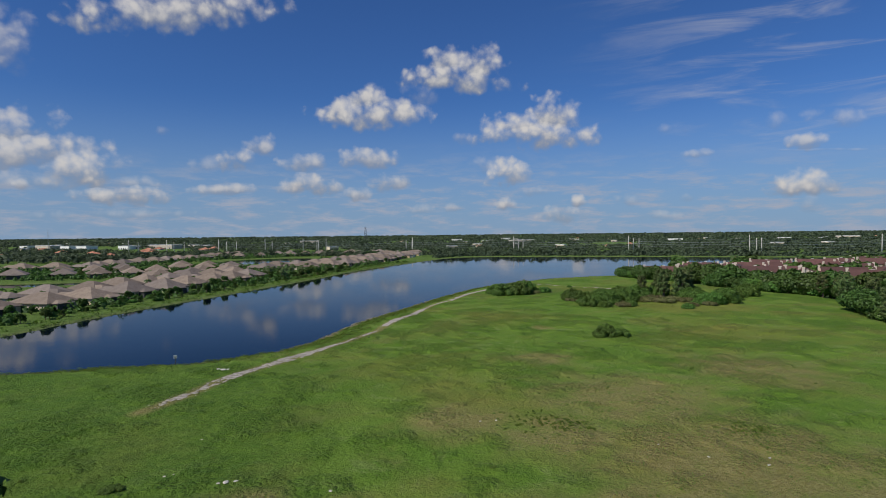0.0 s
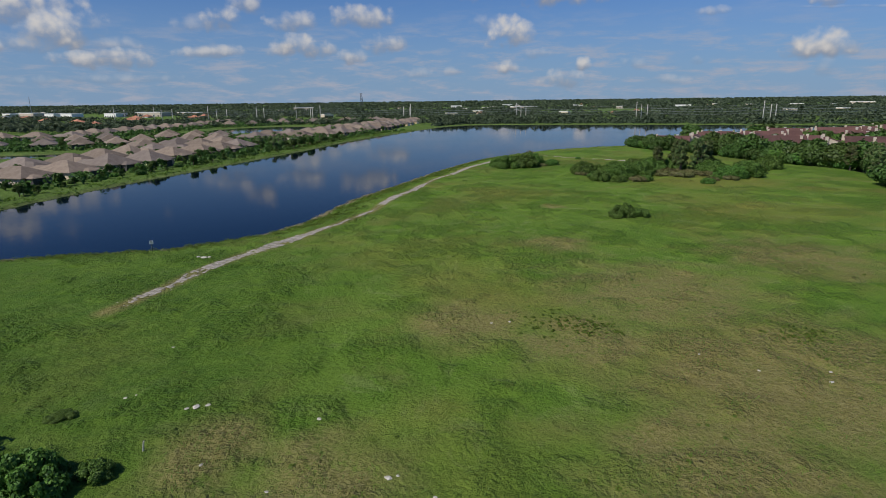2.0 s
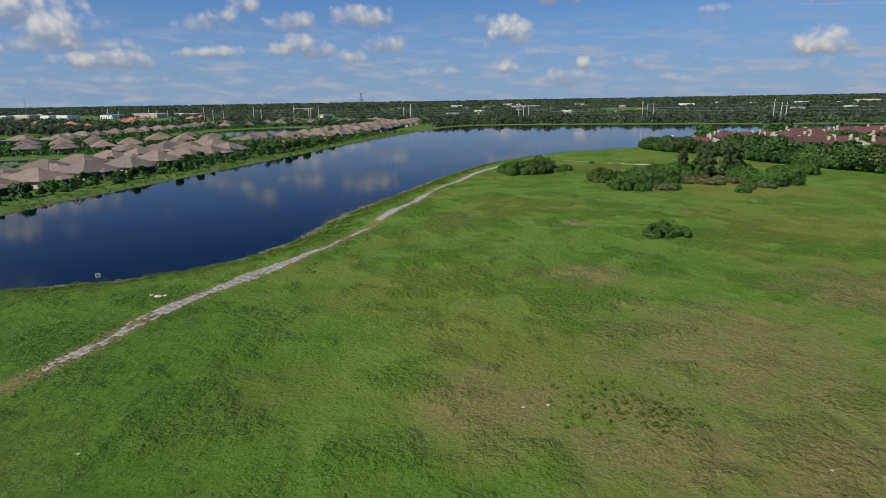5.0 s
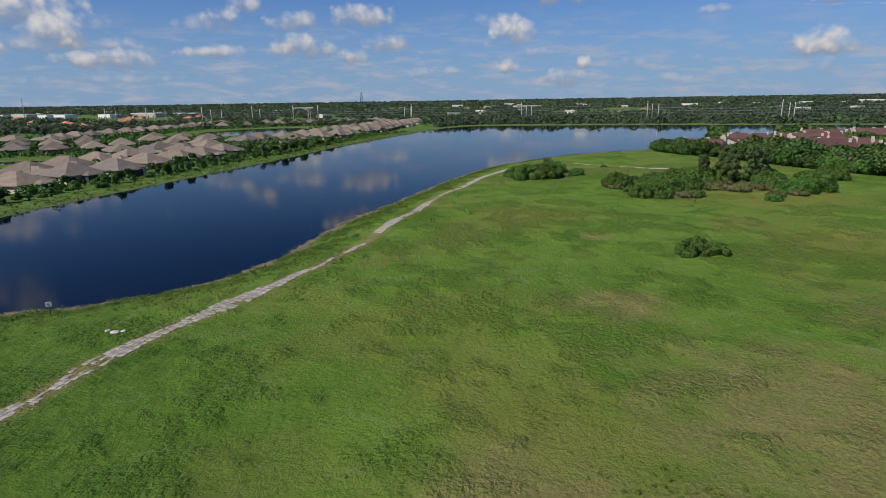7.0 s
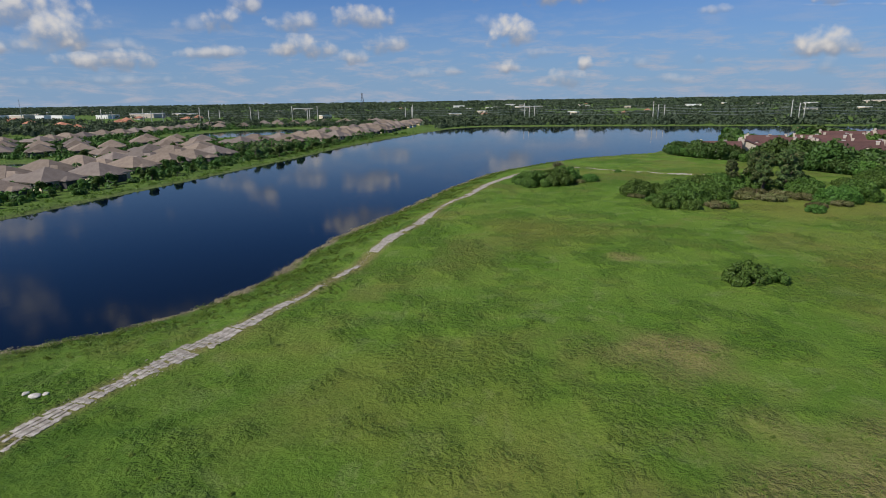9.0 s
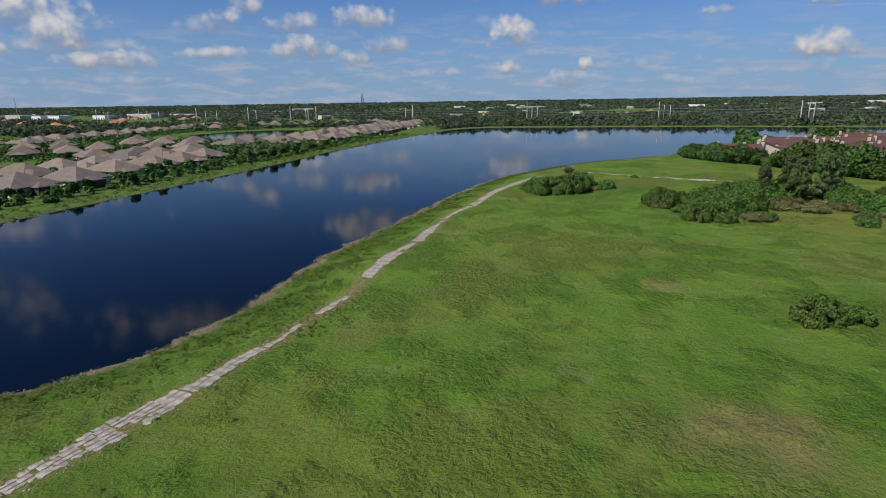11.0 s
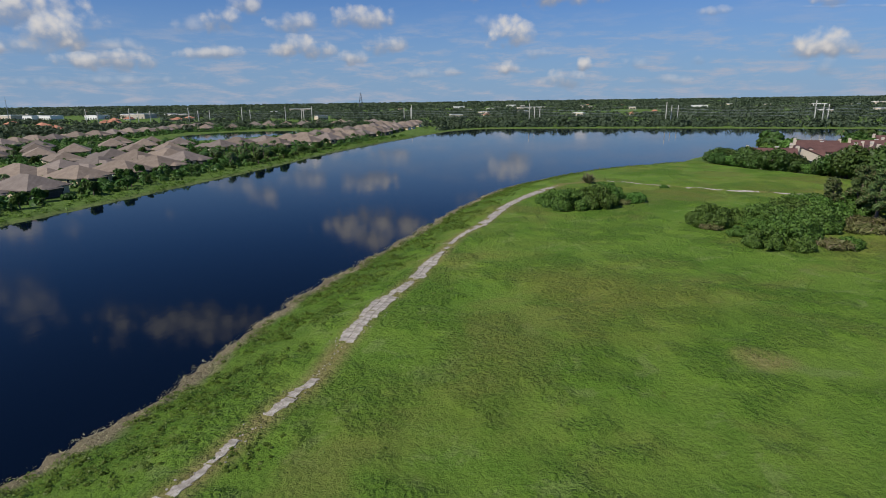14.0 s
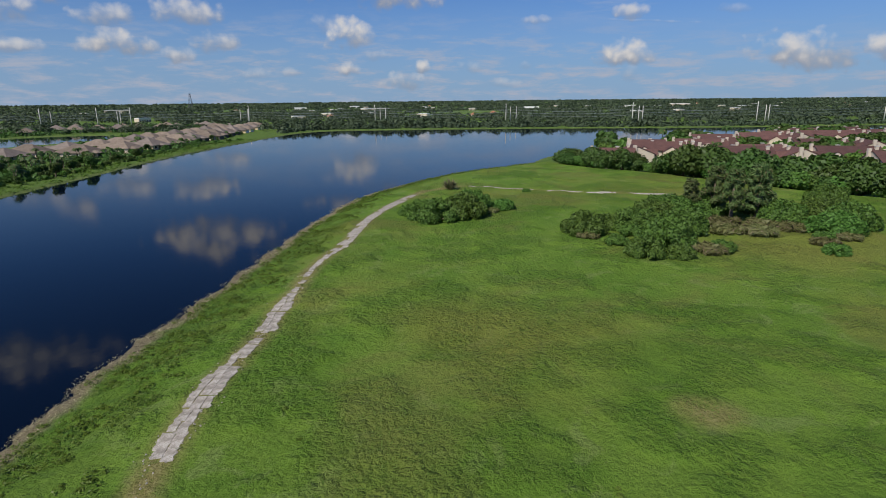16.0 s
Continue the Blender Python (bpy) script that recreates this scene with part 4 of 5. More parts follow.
def big_box(w, d, h, label, wall_mat, seed):
    """A flat-roofed hall with a parapet, doors and roof units."""
    g = np.random.default_rng(seed)
    ob = empty("hall", label, "building", "far commercial halls")
    part("wall", Solid().box(-w / 2, w / 2, -d / 2, d / 2, -0.5, h).mesh("wall", wall_mat), ob)
    s = Solid().box(-w / 2 - .3, w / 2 + .3, -d / 2 - .3, -d / 2 + .3, h, h + .9).box(-w / 2 - .3, w / 2 + .3, d / 2 - .3, d / 2 + .3, h, h + .9)
    s.box(-w / 2 - .3, -w / 2 + .3, -d / 2 + .3, d / 2 - .3, h, h + .9).box(w / 2 - .3, w / 2 + .3, -d / 2 + .3, d / 2 - .3, h, h + .9)
    part("parapet", s.mesh("parapet", TRIM), ob)
    part("roof", Solid().box(-w / 2 + .3, w / 2 - .3, -d / 2 + .3, d / 2 - .3, h, h + .25).mesh("roof", METAL_ROOF), ob)
    for k in range(4):
        x, y = g.uniform(-w * .4, w * .4), g.uniform(-d * .3, d * .3)
        part("roof_unit", Solid().box(x - 1.5, x + 1.5, y - 1, y + 1, h + .25, h + 1.7).mesh("roof_unit", STEEL), ob)
    for x in np.linspace(-w * 0.4, w * 0.4, 5):
        opening(ob, "door", float(x), -d / 2 - .01, 0, 3, 3.2, "s", GLASS)
    return ob


# ---- shrubs in the meadow ----
SHRUBS = [
    shrub("bush", 4.2, 3.0, 8200, 0.24, LEAF_BUSH, 11, "dense glossy green bush standing in the meadow", lobes=26, form=dome),
    shrub("bush", 5.5, 4.6, 11500, 0.27, LEAF_BUSH, 21, "broad rounded green bush with dense foliage", lobes=32, form=dome),
    shrub("bush", 3.0, 2.6, 5200, 0.21, LEAF_BUSH, 31, "low rounded green bush in the grass", lobes=20, form=dome),
    shrub("bush", 4.8, 4.0, 9600, 0.26, LEAF_BUSH, 41, "wide uneven green bush in the thicket", lobes=28, form=dome),
]
BRUSH = shrub("brush", 3.0, 1.7, 1500, 0.26, LEAF_DRY, 51, "dry brown brushwood between the bushes", "brushwood", 9, 5.0)
PINE = tree("tree", 12.5, 3.2, 3900, 0.20, LEAF_GREY, 61, "tall feathery grey-green tree above the thicket", bare=0.08, lobes=46, long=5.5, puff=0.46)
TREES = [
    shrub("tree", 4.0, 5.6, 2000, 0.45, LEAF_TREE, 71, "leafy dark green tree branched to the ground", "tree", 15),
    shrub("tree", 4.4, 6.6, 2200, 0.47, LEAF_TREE, 81, "tall dark green tree with a rounded crown", "tree", 17),
    shrub("tree", 3.4, 4.6, 1700, 0.41, LEAF_BUSH, 91, "small bright green tree with a dense crown", "tree", 12),
]
ROUND_TREES = [shrub("park_tree", 4.0, 6.0, 700, 0.85, LEAF_TREE, 76, "round dark green tree among the town houses", "tree", 14),
               shrub("park_tree", 3.4, 5.0, 560, 0.80, LEAF_BUSH, 86, "small round green tree among the town houses", "tree", 12)]
SMALL_TREES = [
    tree("garden_tree", 5.5, 2.6, 400, 0.95, LEAF_TREE, 101, "garden tree with a dark green crown", bare=0.2, lobes=9),
    tree("garden_tree", 4.2, 1.5, 260, 0.78, LEAF_TREE, 111, "slim dark green garden tree", bare=0.1, lobes=8),
    shrub("garden_bush", 2.2, 1.9, 300, 0.70, LEAF_TREE, 121, "clipped dark green garden bush", lobes=7),
    shrub("garden_bush", 3.6, 1.6, 420, 0.72, LEAF_BUSH, 131, "low spreading green bush on the bank", lobes=9),
]
PALMS = [palm("palm", 5.5, 141, "slim palm with a bare trunk and drooping fronds"), palm("palm", 4.2, 151, "short palm with a full crown of fronds"),
         palm("palm", 7.0, 161, "tall palm with a thin trunk and a tuft of fronds")]

for k, x, y, s, fl in [(0, 39.5, 125.6, 0.72, 1.2), (2, 42.6, 125.4, 0.75, 0.95)]:
    put(SHRUBS[k], x, y, s, None, "bushes in the meadow", flat=fl)
for k, x, y, s, fl in [(1, 27.0, 214.5, 1.0, 0.95), (3, 33, 215.0, 1.05, 1.15), (1, 37, 220, 0.8, 1.4), (2, 23.5, 221, 1.1, 1.2), (2, 44, 219.5, 1.25, 1.0), (2, 41, 218.5, 0.8, 0.8)]:
    put(SHRUBS[k], x, y, s, None, "bushes beside the path", flat=fl)
THICKET = [(3, 49.3, 195.5, 0.85), (0, 55.5, 198, 1.1), (0, 50.4, 187, 0.7), (0, 50.4, 180.0, 1.2), (2, 56, 191, 1.15), (2, 55, 177.5, 1.2), (3, 57.5, 184, 1.0), (1, 60, 195, 1.0),
           (2, 63.5, 178.5, 1.05), (1, 68, 201, 1.05), (3, 66, 191, 0.95), (3, 73, 199, 1.0), (2, 78.5, 172, 1.0), (1, 90, 182, 0.95), (3, 96, 184, 1.0),
           (3, 88, 191, 1.0), (1, 101, 193, 1.0), (0, 108, 199, 1.1), (3, 82, 204, 1.0), (1, 93, 202, 1.0), (3, 114, 204, 1.0), (1, 76, 208, 1.0), (2, 84, 179, 0.9)]
for k, x, y, s in THICKET:
    put(SHRUBS[k], x - 0.6, y - 1.8, s * 0.92, None, "bushes of the thicket")
for x, y, s in [(60.5, 176.5, 0.9), (59, 179.5, 0.8), (72, 186, 1.1), (76, 183, 1.1), (80, 187, 1.2), (70, 190, 1.0), (84, 184, 1.0), (47.5, 190.5, 0.7), (40.2, 217.5, 0.7), (81, 175, 0.8), (87, 176, 0.8), (75, 191, 1.3)]:
    put(BRUSH, x, y, s * 1.1, None, "dry brushwood of the thicket", flat=0.85)
for x, y, s in [(80, 194, 0.9), (85, 193, 1.12), (89, 197, 1.0), (81, 200, 1.0), (74, 198, 0.8)]:
    put(PINE, x, y, s, None, "tall trees of the thicket")
put(SHRUBS[2], 58.8, 240.5, 0.55, None, "", "small round bush beside the sandy trail")
put(agave(171), 41.2, 250)

# ---- shrubs by the start of the flight ----
for k, x, y, s in [(0, -23.9, 44.6, 0.9), (2, -20.6, 46.0, 0.55)]:
    put(SHRUBS[k], x, y, s, None, "bushes by the start")
put(SHRUBS[2], -27.3, 53, 0.5, None, "", "low sprawling green weed bush", flat=0.45)
put(TREES[1], -34.6, 42.6, 1.3, None, "", "dark tree that shades the meadow")

# ---- tree belt at the meadow's edge ----
belt = rounded(np.array(BELT[:10], float), False, 2)
seg = np.r_[0, np.cumsum(np.hypot(*np.diff(belt, axis=0).T))]
g = np.random.default_rng(5)
for k, q in enumerate(np.arange(1, seg[-1], 3.6)):
    x, y = np.interp(q, seg, belt[:, 0]), np.interp(q, seg, belt[:, 1])
    for row in range(2):
        xx, yy = x + 4 + row * 6 + g.uniform(-1.5, 1.5), y + g.uniform(-1.5, 1.5) + (1 if row else 0)
        if row and k % 2:
            continue
        kind = TREES[int(g.integers(0, 3))]
        dark = y < 200
        s = g.uniform(0.85, 1.15) * (0.85 if q < 50 else 1.2)
        put(PINE if dark and g.uniform() < 0.3 else kind, xx, yy, s * (0.75 if dark else 1.0), None, "tree belt at the meadow's edge")

# ---- lakeside villas ----
VILLAS = [villa(0, STUCCO_CREAM, TILE_TAN, "cream stucco villa with a tan hipped tile roof"), villa(1, STUCCO_SAND, TILE_TAN, "sand-coloured stucco villa with a tan hipped roof"),
          villa(2, STUCCO_CREAM, TILE_GREY, "cream stucco villa with a taupe hipped tile roof"), villa(3, STUCCO_WHITE, TILE_TAN, "pale stucco villa with a tan hipped tile roof"),
          villa(1, STUCCO_CREAM, TILE_GREY, "cream stucco villa with a taupe tile roof and porch")]
FAR_VILLAS = [villa(0, STUCCO_CREAM, TILE_TAN, "cream villa with a tan hipped roof in the far rows", True), villa(2, STUCCO_SAND, TILE_GREY, "sand-coloured villa with a taupe hipped roof in the far rows", True),
              villa(3, STUCCO_WHITE, TILE_TAN, "pale villa with a tan hipped roof in the far rows", True)]
CLAY_VILLAS = [villa(0, STUCCO_WHITE, TILE_CLAY, "pale villa with a terracotta tile roof"), villa(2, STUCCO_CREAM, TILE_CLAY, "cream villa with a terracotta tile roof")]
ROW_A = [(-152, 172), (-146, 189), (-139, 206), (-132, 221), (-127, 241), (-119, 256), (-121, 283), (-117, 300), (-112, 317), (-109, 337)]
ROW_B = [(-172, 222), (-160, 238), (-152, 255), (-147, 271), (-144, 287), (-140, 304), (-138, 321), (-131, 338)]
ROW_C = [(-282, 352), (-262, 358), (-236, 366), (-213, 365), (-197, 376), (-190, 393), (-192, 432), (-172, 430), (-156, 440), (-215, 400), (-238, 402), (-230, 424), (-202, 459), (-178, 452), (-262, 405)]
ROW_D = [(-316, 440), (-296, 448), (-274, 456), (-280, 476), (-281, 495), (-280, 515), (-276, 535), (-273, 555), (-270, 575), (-268, 597), (-266, 620), (-261, 645), (-262, 670), (-262, 693), (-260, 722), (-257, 745)]
ROW_E = [(-228, 664), (-206, 676), (-198, 722), (-180, 712), (-165, 726), (-146, 718), (-131, 732), (-113, 742), (-97, 736), (-80, 752), (-62, 738), (-190, 750), (-150, 756), (-112, 772), (-75, 780)]
ROW_F = [(-122, 414), (-119, 432), (-108, 452), (-94, 421), (-82, 444), (-71, 461), (-67, 481), (-63, 503), (-57, 522), (-50, 541), (-48, 560), (-44, 578), (-42, 597)]
ROW_G = [(-98, 470), (-92, 490), (-88, 510), (-84, 530), (-78, 550), (-74, 570), (-68, 590), (-64, 610), (-38, 620), (-35, 640), (-33, 660), (-30, 680), (-26, 700), (-22, 722), (-60, 632), (-56, 655), (-52, 680), (-46, 705)]
ROW_H = [(-165, 345), (-150, 356), (-130, 372), (-140, 392), (-160, 395), (-122, 350)]
g = np.random.default_rng(9)
for row, turn in ((ROW_A, 74), (ROW_B, 252), (ROW_C, 30), (ROW_D, 84), (ROW_E, 12), (ROW_F, 72), (ROW_G, 252), (ROW_H, 45)):
    for k, (x, y) in enumerate(row):
        pick_copy(VILLAS[(k * 2 + int(turn)) % 5] if y < 430 else FAR_VILLAS[(k * 2 + int(turn)) % 3], pose(x, y, height(x, y), 0, 0, turn + g.uniform(-5, 5)) @ Matrix.Diagonal((1, 1, 1 if g.uniform() < 0.6 else 0.92, 1)))
for k in range(24):
    x, y = -380 - 560 * g.uniform() ** 1.2, 620 + 520 * g.uniform()
    pick_copy(CLAY_VILLAS[k % 2], pose(x, y, height(x, y), 0, 0, g.uniform(0, 360)))

# slim trees and hedges beside the villas
PLANTS = []
for row, turn in ((ROW_A, 74), (ROW_B, 252), (ROW_C, 30), (ROW_F, 72), (ROW_H, 45)):
    for x, y in row:
        m = pose(x, y, 0, 0, 0, turn)
        for lx, ly in ((8.6, -9.5), (-8.3, -12.5), (3.5, -14.0), (8.5, 11.0), (-4.0, 16.0)):
            if g.uniform() < 0.75:
                p = m @ Vector((lx + g.uniform(-0.8, 0.8), ly + g.uniform(-1.5, 1.5), 0))
                PLANTS.append((p.x, p.y))

# ---- town houses behind the tree belt ----
TOWN = [townhouse(0, "cream town houses under a maroon tile roof with chimneys"), townhouse(1, "small cream town house with a maroon gabled roof"),
        townhouse(2, "long cream town house block with maroon roofs and gables")]
for k, x, y, a in [(1, 120, 297, -25), (1, 134, 304, 65), (0, 151, 313, -30), (1, 166, 306, 60), (0, 178, 320, -30), (1, 195, 329, -20), (0, 164, 282, -28), (1, 181, 273, 62),
                   (0, 197, 267, -28), (1, 180, 289, -28), (0, 237, 347, -25), (1, 253, 339, 65), (2, 276, 343, -25), (1, 296, 332, 65), (0, 308, 347, -25), (2, 194, 240, -28), (1, 210, 231, 62),
                   (1, 330, 377, -20), (1, 238, 290, 60), (0, 246, 258, -25), (1, 308, 306, -30), (1, 158, 330, -25), (0, 207, 345, -28), (0, 222, 300, -28), (1, 262, 362, -20), (0, 290, 372, -20)]:
    pick_copy(TOWN[k], pose(x, y, height(x, y), 0, 0, a))

# ---- garden trees round the houses ----
g = np.random.default_rng(12)
left = rounded(np.array(LEFT_SHORE[:11], float), False, 2)
seg = np.r_[0, np.cumsum(np.hypot(*np.diff(left, axis=0).T))]
seg_left = seg
houses = np.array(ROW_A + ROW_B + ROW_C + ROW_D + ROW_E + ROW_F + ROW_G + ROW_H, float)
for q in np.arange(2, seg[-1], 3.6):
    x, y = np.interp(q, seg, left[:, 0]), np.interp(q, seg, left[:, 1])
    lush = 325 < y < 415
    off = g.uniform(9, 17) if not lush else g.uniform(8, 13)
    kind = SMALL_TREES[int(g.choice([3, 3, 3, 2, 0] if lush else [3, 3, 2, 2, 3, 3] if y > 415 else [0, 1, 1, 2, 3, 3]))]
    put(kind, x - off, y + g.uniform(-1, 1) + 3, g.uniform(0.65, 1.1) * (1.25 if lush else 1.0), None, "garden plants along the lake")
    if lush:
        put(SMALL_TREES[int(g.choice([0, 1, 3]))], x - off - g.uniform(3, 6), y + g.uniform(0, 3), g.uniform(0.7, 1.1), None, "garden plants along the lake")
for k, (x, y) in enumerate(PLANTS):
    if np.hypot(*(houses - (x, y)).T).min() > 8.5 and float(shore_gap(np.array([[x, y]]))[0]) > 5:
        put(SMALL_TREES[(1, 2, 1, 0)[k % 4]], x, y, g.uniform(0.6, 1.0), None, "garden trees of the villas")
for k in range(170):
    i = int(g.integers(0, len(houses)))
    a, r = g.uniform(0, 6.28), g.uniform(10.5, 15)
    x, y = houses[i] + r * np.array([math.cos(a), math.sin(a)])
    if np.hypot(*(houses - (x, y)).T).min() < 10.3 or float(shore_gap(np.array([[x, y]]))[0]) < 4:
        continue
    put(SMALL_TREES[int(g.choice([0, 0, 1, 2]))] if g.uniform() < 0.8 else PALMS[k % 3], x, y, g.uniform(0.7, 1.15), None, "garden trees of the villas")
for k in range(46):
    q = g.uniform(0, 1)
    x, y = -84 - 30 * g.uniform(0, 1) + 6 * q, 330 + 80 * q
    if float(shore_gap(np.array([[x, y]]))[0]) < 7 or np.hypot(*(houses - (x, y)).T).min() < 10:
        continue
    put(PALMS[k % 3] if k % 3 else SMALL_TREES[0], x, y, g.uniform(0.8, 1.15), None, "palm grove by the lake")
for x, y in [(-84, 361), (-82, 359.5), (-80, 358.5), (-87, 330), (-86, 326), (-88, 334), (-75, 398), (-73, 401)]:
    put(PALMS[2], x, y, 0.95, None, "palms on the lake bank")
blocks = np.array([o.matrix_basis.translation[:2] for o in scene.objects if o.name.startswith("townhouse")])
for k in range(330):
    x, y = g.uniform(124, 360), g.uniform(225, 395)
    if float(shore_gap(np.array([[x, y]]))[0]) < 3 or np.hypot(*(blocks - (x, y)).T).min() < 9.0:
        continue
    put(ROUND_TREES[k % 2] if k % 9 else PALMS[k % 3], x, y, g.uniform(0.85, 1.55), None, "trees between the town houses")



def garden_growth():
    """Dark shrubbery and small trees that fill the gardens between the villas."""
    g = np.random.default_rng(35)
    n = 8000
    p = np.stack([g.uniform(-345, 0, n), g.uniform(150, 800, n)], 1)
    d = shore_gap(p)
    canal = bilinear(GAP_X, GAP_Y, CANAL_TABLE, p[:, 0], p[:, 1])
    away = np.min(np.hypot(p[:, :1] - houses[:, 0], p[:, 1:] - houses[:, 1]), 1)
    p = p[(d > 12) & (canal > 15) & (away > 8.2) & (away < 34) & (p[:, 0] < -0.10 * p[:, 1])]
    r = g.uniform(0.8, 2.1, len(p)) * (0.8 + p[:, 1] / 1500)
    m = 30
    d = g.normal(0, 1, (len(p), m, 3))
    d /= np.linalg.norm(d, axis=2, keepdims=True)
    d[..., 2] = np.abs(d[..., 2])
    pts = np.column_stack([p, land(p)])[:, None] + d * np.stack([r, r, r * g.uniform(1.0, 2.1, len(p))], 1)[:, None]
    q4 = leaf_quads(pts.reshape(-1, 3), d.reshape(-1, 3), 0.85, 36)
    return tagged(new("garden_growth", quads_mesh("garden_growth", q4, LEAF_TREE)), "dark green shrubs and small trees between the villas", "shrubbery", kind="stuff")


CANAL_TABLE = signed(gap_points, CANAL_R).reshape(len(GAP_Y), len(GAP_X))
garden_growth()

# ---- power lines behind the lake ----


def power_pole(tall, label):
    ob = empty("power_pole", label, "power pole", "poles of the power line")
    part("shaft", Solid().tube([(0, 0, -0.5), (0, 0, tall * 0.5), (0, 0, tall)], [0.62, 0.5, 0.34], 10).mesh("shaft", CONCRETE, True), ob)
    for z, w in ((tall - 2.2, 2.4), (tall - 5.0, 2.8), (tall - 7.8, 2.4)):
        arm = part("arm", Solid().box(-0.1, w, -0.1, 0.1, z, z + 0.2).mesh("arm", STEEL), ob)
        part("insulator", Solid().tube([(w, 0, z), (w, 0, z - 0.6), (w, 0, z - 1.2)], [0.12, 0.16, 0.1], 8).mesh("insulator", GLASS), arm)
    return ob


POLES = [power_pole(21.0, "tall pale concrete transmission pole with steel arms"), power_pole(17.5, "pale concrete power pole with three arms")]
LINE = np.array([(-620, 900), (-300, 850), (-120, 832), (30, 800), (150, 755), (270, 690), (390, 610), (540, 560), (760, 520)], float)
LINE_R = rounded(LINE, False, 2)
run = np.r_[0, np.cumsum(np.hypot(*np.diff(LINE_R, axis=0).T))]


def on_line(q, off):
    x, y = np.interp(q, run, LINE_R[:, 0]), np.interp(q, run, LINE_R[:, 1])
    d = np.array([np.interp(q + 5, run, LINE_R[:, 0]) - x, np.interp(q + 5, run, LINE_R[:, 1]) - y])
    d /= np.hypot(*d) + 1e-9
    return x - d[1] * off, y + d[0] * off, math.degrees(math.atan2(d[1], d[0])) - 90


def wire(points, sag, r, label):
    s = Solid()
    path = []
    for a, b in zip(points[:-1], points[1:]):
        for t in np.linspace(0, 1, 9)[:-1]:
            p = Vector(a).lerp(Vector(b), t)
            path.append((p.x, p.y, p.z - sag * 4 * t * (1 - t)))
    path.append(points[-1])
    s.tube(path, [r] * len(path), 4)
    return tagged(new("power_cable", s.mesh("power_cable", STEEL)), label, "cable", "cables of the power line")


tops = {0: [], 1: [], 2: []}
STANDS = ((0, 0, (30, 94, 178, 251, 309, 344, 474, 620, 770, 903, 1025, 1157)), (9, 1, (40, 100, 186, 258, 327, 462, 624, 774, 910, 1038, 1170)),
          (20, 1, (110, 196, 326, 468, 628, 779, 915, 1048, 1180)))
for lane, (off, kind, stands) in enumerate(STANDS):
    for q in stands:
        x, y, a = on_line(q, off)
        pick_copy(POLES[kind], pose(x, y, height(x, y), 0, 0, a))
        tops[lane].append((x, y, height(x, y) + (21.0 if kind == 0 else 17.5)))
for lane, pts in tops.items():
    for dz in (3.4, 6.2, 9.0):
        wire([(x, y, z - dz) for x, y, z in pts], 2.2, 0.045, "long sagging steel cable between the poles")


def lattice_tower(tall, base, label):
    ob = empty("lattice_tower", label, "tower")
    corner = lambda k, z: Vector(((1, 1, -1, -1)[k] * base * (1 - 0.8 * z / tall), (1, -1, -1, 1)[k] * base * (1 - 0.8 * z / tall), z))
    for k in range(4):
        part("leg", Solid().tube([corner(k, -0.5), corner(k, tall)], [0.45, 0.3], 6).mesh("leg", DARK_STEEL), ob)
    levels = np.linspace(0, tall, 9)
    for a, b in zip(levels[:-1], levels[1:]):
        s = Solid()
        for k in range(4):
            j = (k + 1) % 4
            s.tube([corner(k, a), corner(j, b)], [0.22, 0.22], 4).tube([corner(j, a), corner(k, b)], [0.22, 0.22], 4).tube([corner(k, b), corner(j, b)], [0.22, 0.22], 4)
        part("bracing", s.mesh("bracing", DARK_STEEL), ob)
    part("platform", Solid().box(-4.5, 4.5, -4.5, 4.5, tall, tall + 1.2).mesh("platform", DARK_STEEL), ob)
    part("antenna", Solid().tube([(0, 0, tall + 1), (0, 0, tall + 7)], [0.5, 0.2], 6).mesh("antenna", DARK_STEEL), ob)
    return ob


tower = lattice_tower(58, 9, "dark steel lattice tower on the skyline")
tower.matrix_basis = pose(-305, 2480, -2)
mast = empty("radio_mast", "thin guyed radio mast with cross bars", "mast")
part("pole", Solid().tube([(0, 0, -1), (0, 0, 22), (0, 0, 44)], [0.7, 0.5, 0.25], 6).mesh("pole", STEEL), mast)
for z in (24, 31, 38):
    part("cross_bar", Solid().box(-2.2, 2.2, -0.2, 0.2, z, z + 0.4).mesh("cross_bar", STEEL), mast)
mast.matrix_basis = pose(-860, 1270, -2)

# ---- far halls and houses ----
HALLS = [big_box(62, 30, 8, "long white flat-roofed hall among trees", STUCCO_WHITE, 1), big_box(36, 26, 7, "white flat-roofed store building", TRIM, 2), big_box(24, 18, 6, "small pale flat-roofed building", STUCCO_CREAM, 3)]
for k, x, y, a in [(0, -905, 1340, -30), (1, -830, 1300, -30), (1, -775, 1270, -25), (1, -660, 1230, -25), (0, -590, 1250, -20), (2, -560, 1330, -20), (2, -520, 1290, 0), (1, -980, 1380, -30), (2, -700, 1420, 0),
                   (0, -420, 1900, 10), (1, 80, 2100, 5), (0, 230, 1500, 10), (2, 420, 1700, 0), (1, 640, 1500, -20), (1, 930, 1500, -30), (0, 1250, 1700, -35), (2, 1080, 1250, 0), (1, 300, 2400, 0)]:
    pick_copy(HALLS[k], pose(x, y, height(x, y), 0, 0, a))
g = np.random.default_rng(19)
FAR_HOMES = np.stack([g.uniform(-0.85, 1.3, 52), 950 * (2.8 ** g.uniform(0, 1, 52))], 1)
FAR_HOMES[:, 0] *= FAR_HOMES[:, 1]
FAR_HOMES = FAR_HOMES[np.hypot(FAR_HOMES[:, 0] + 100, (FAR_HOMES[:, 1] - 800) * 2) > 330]
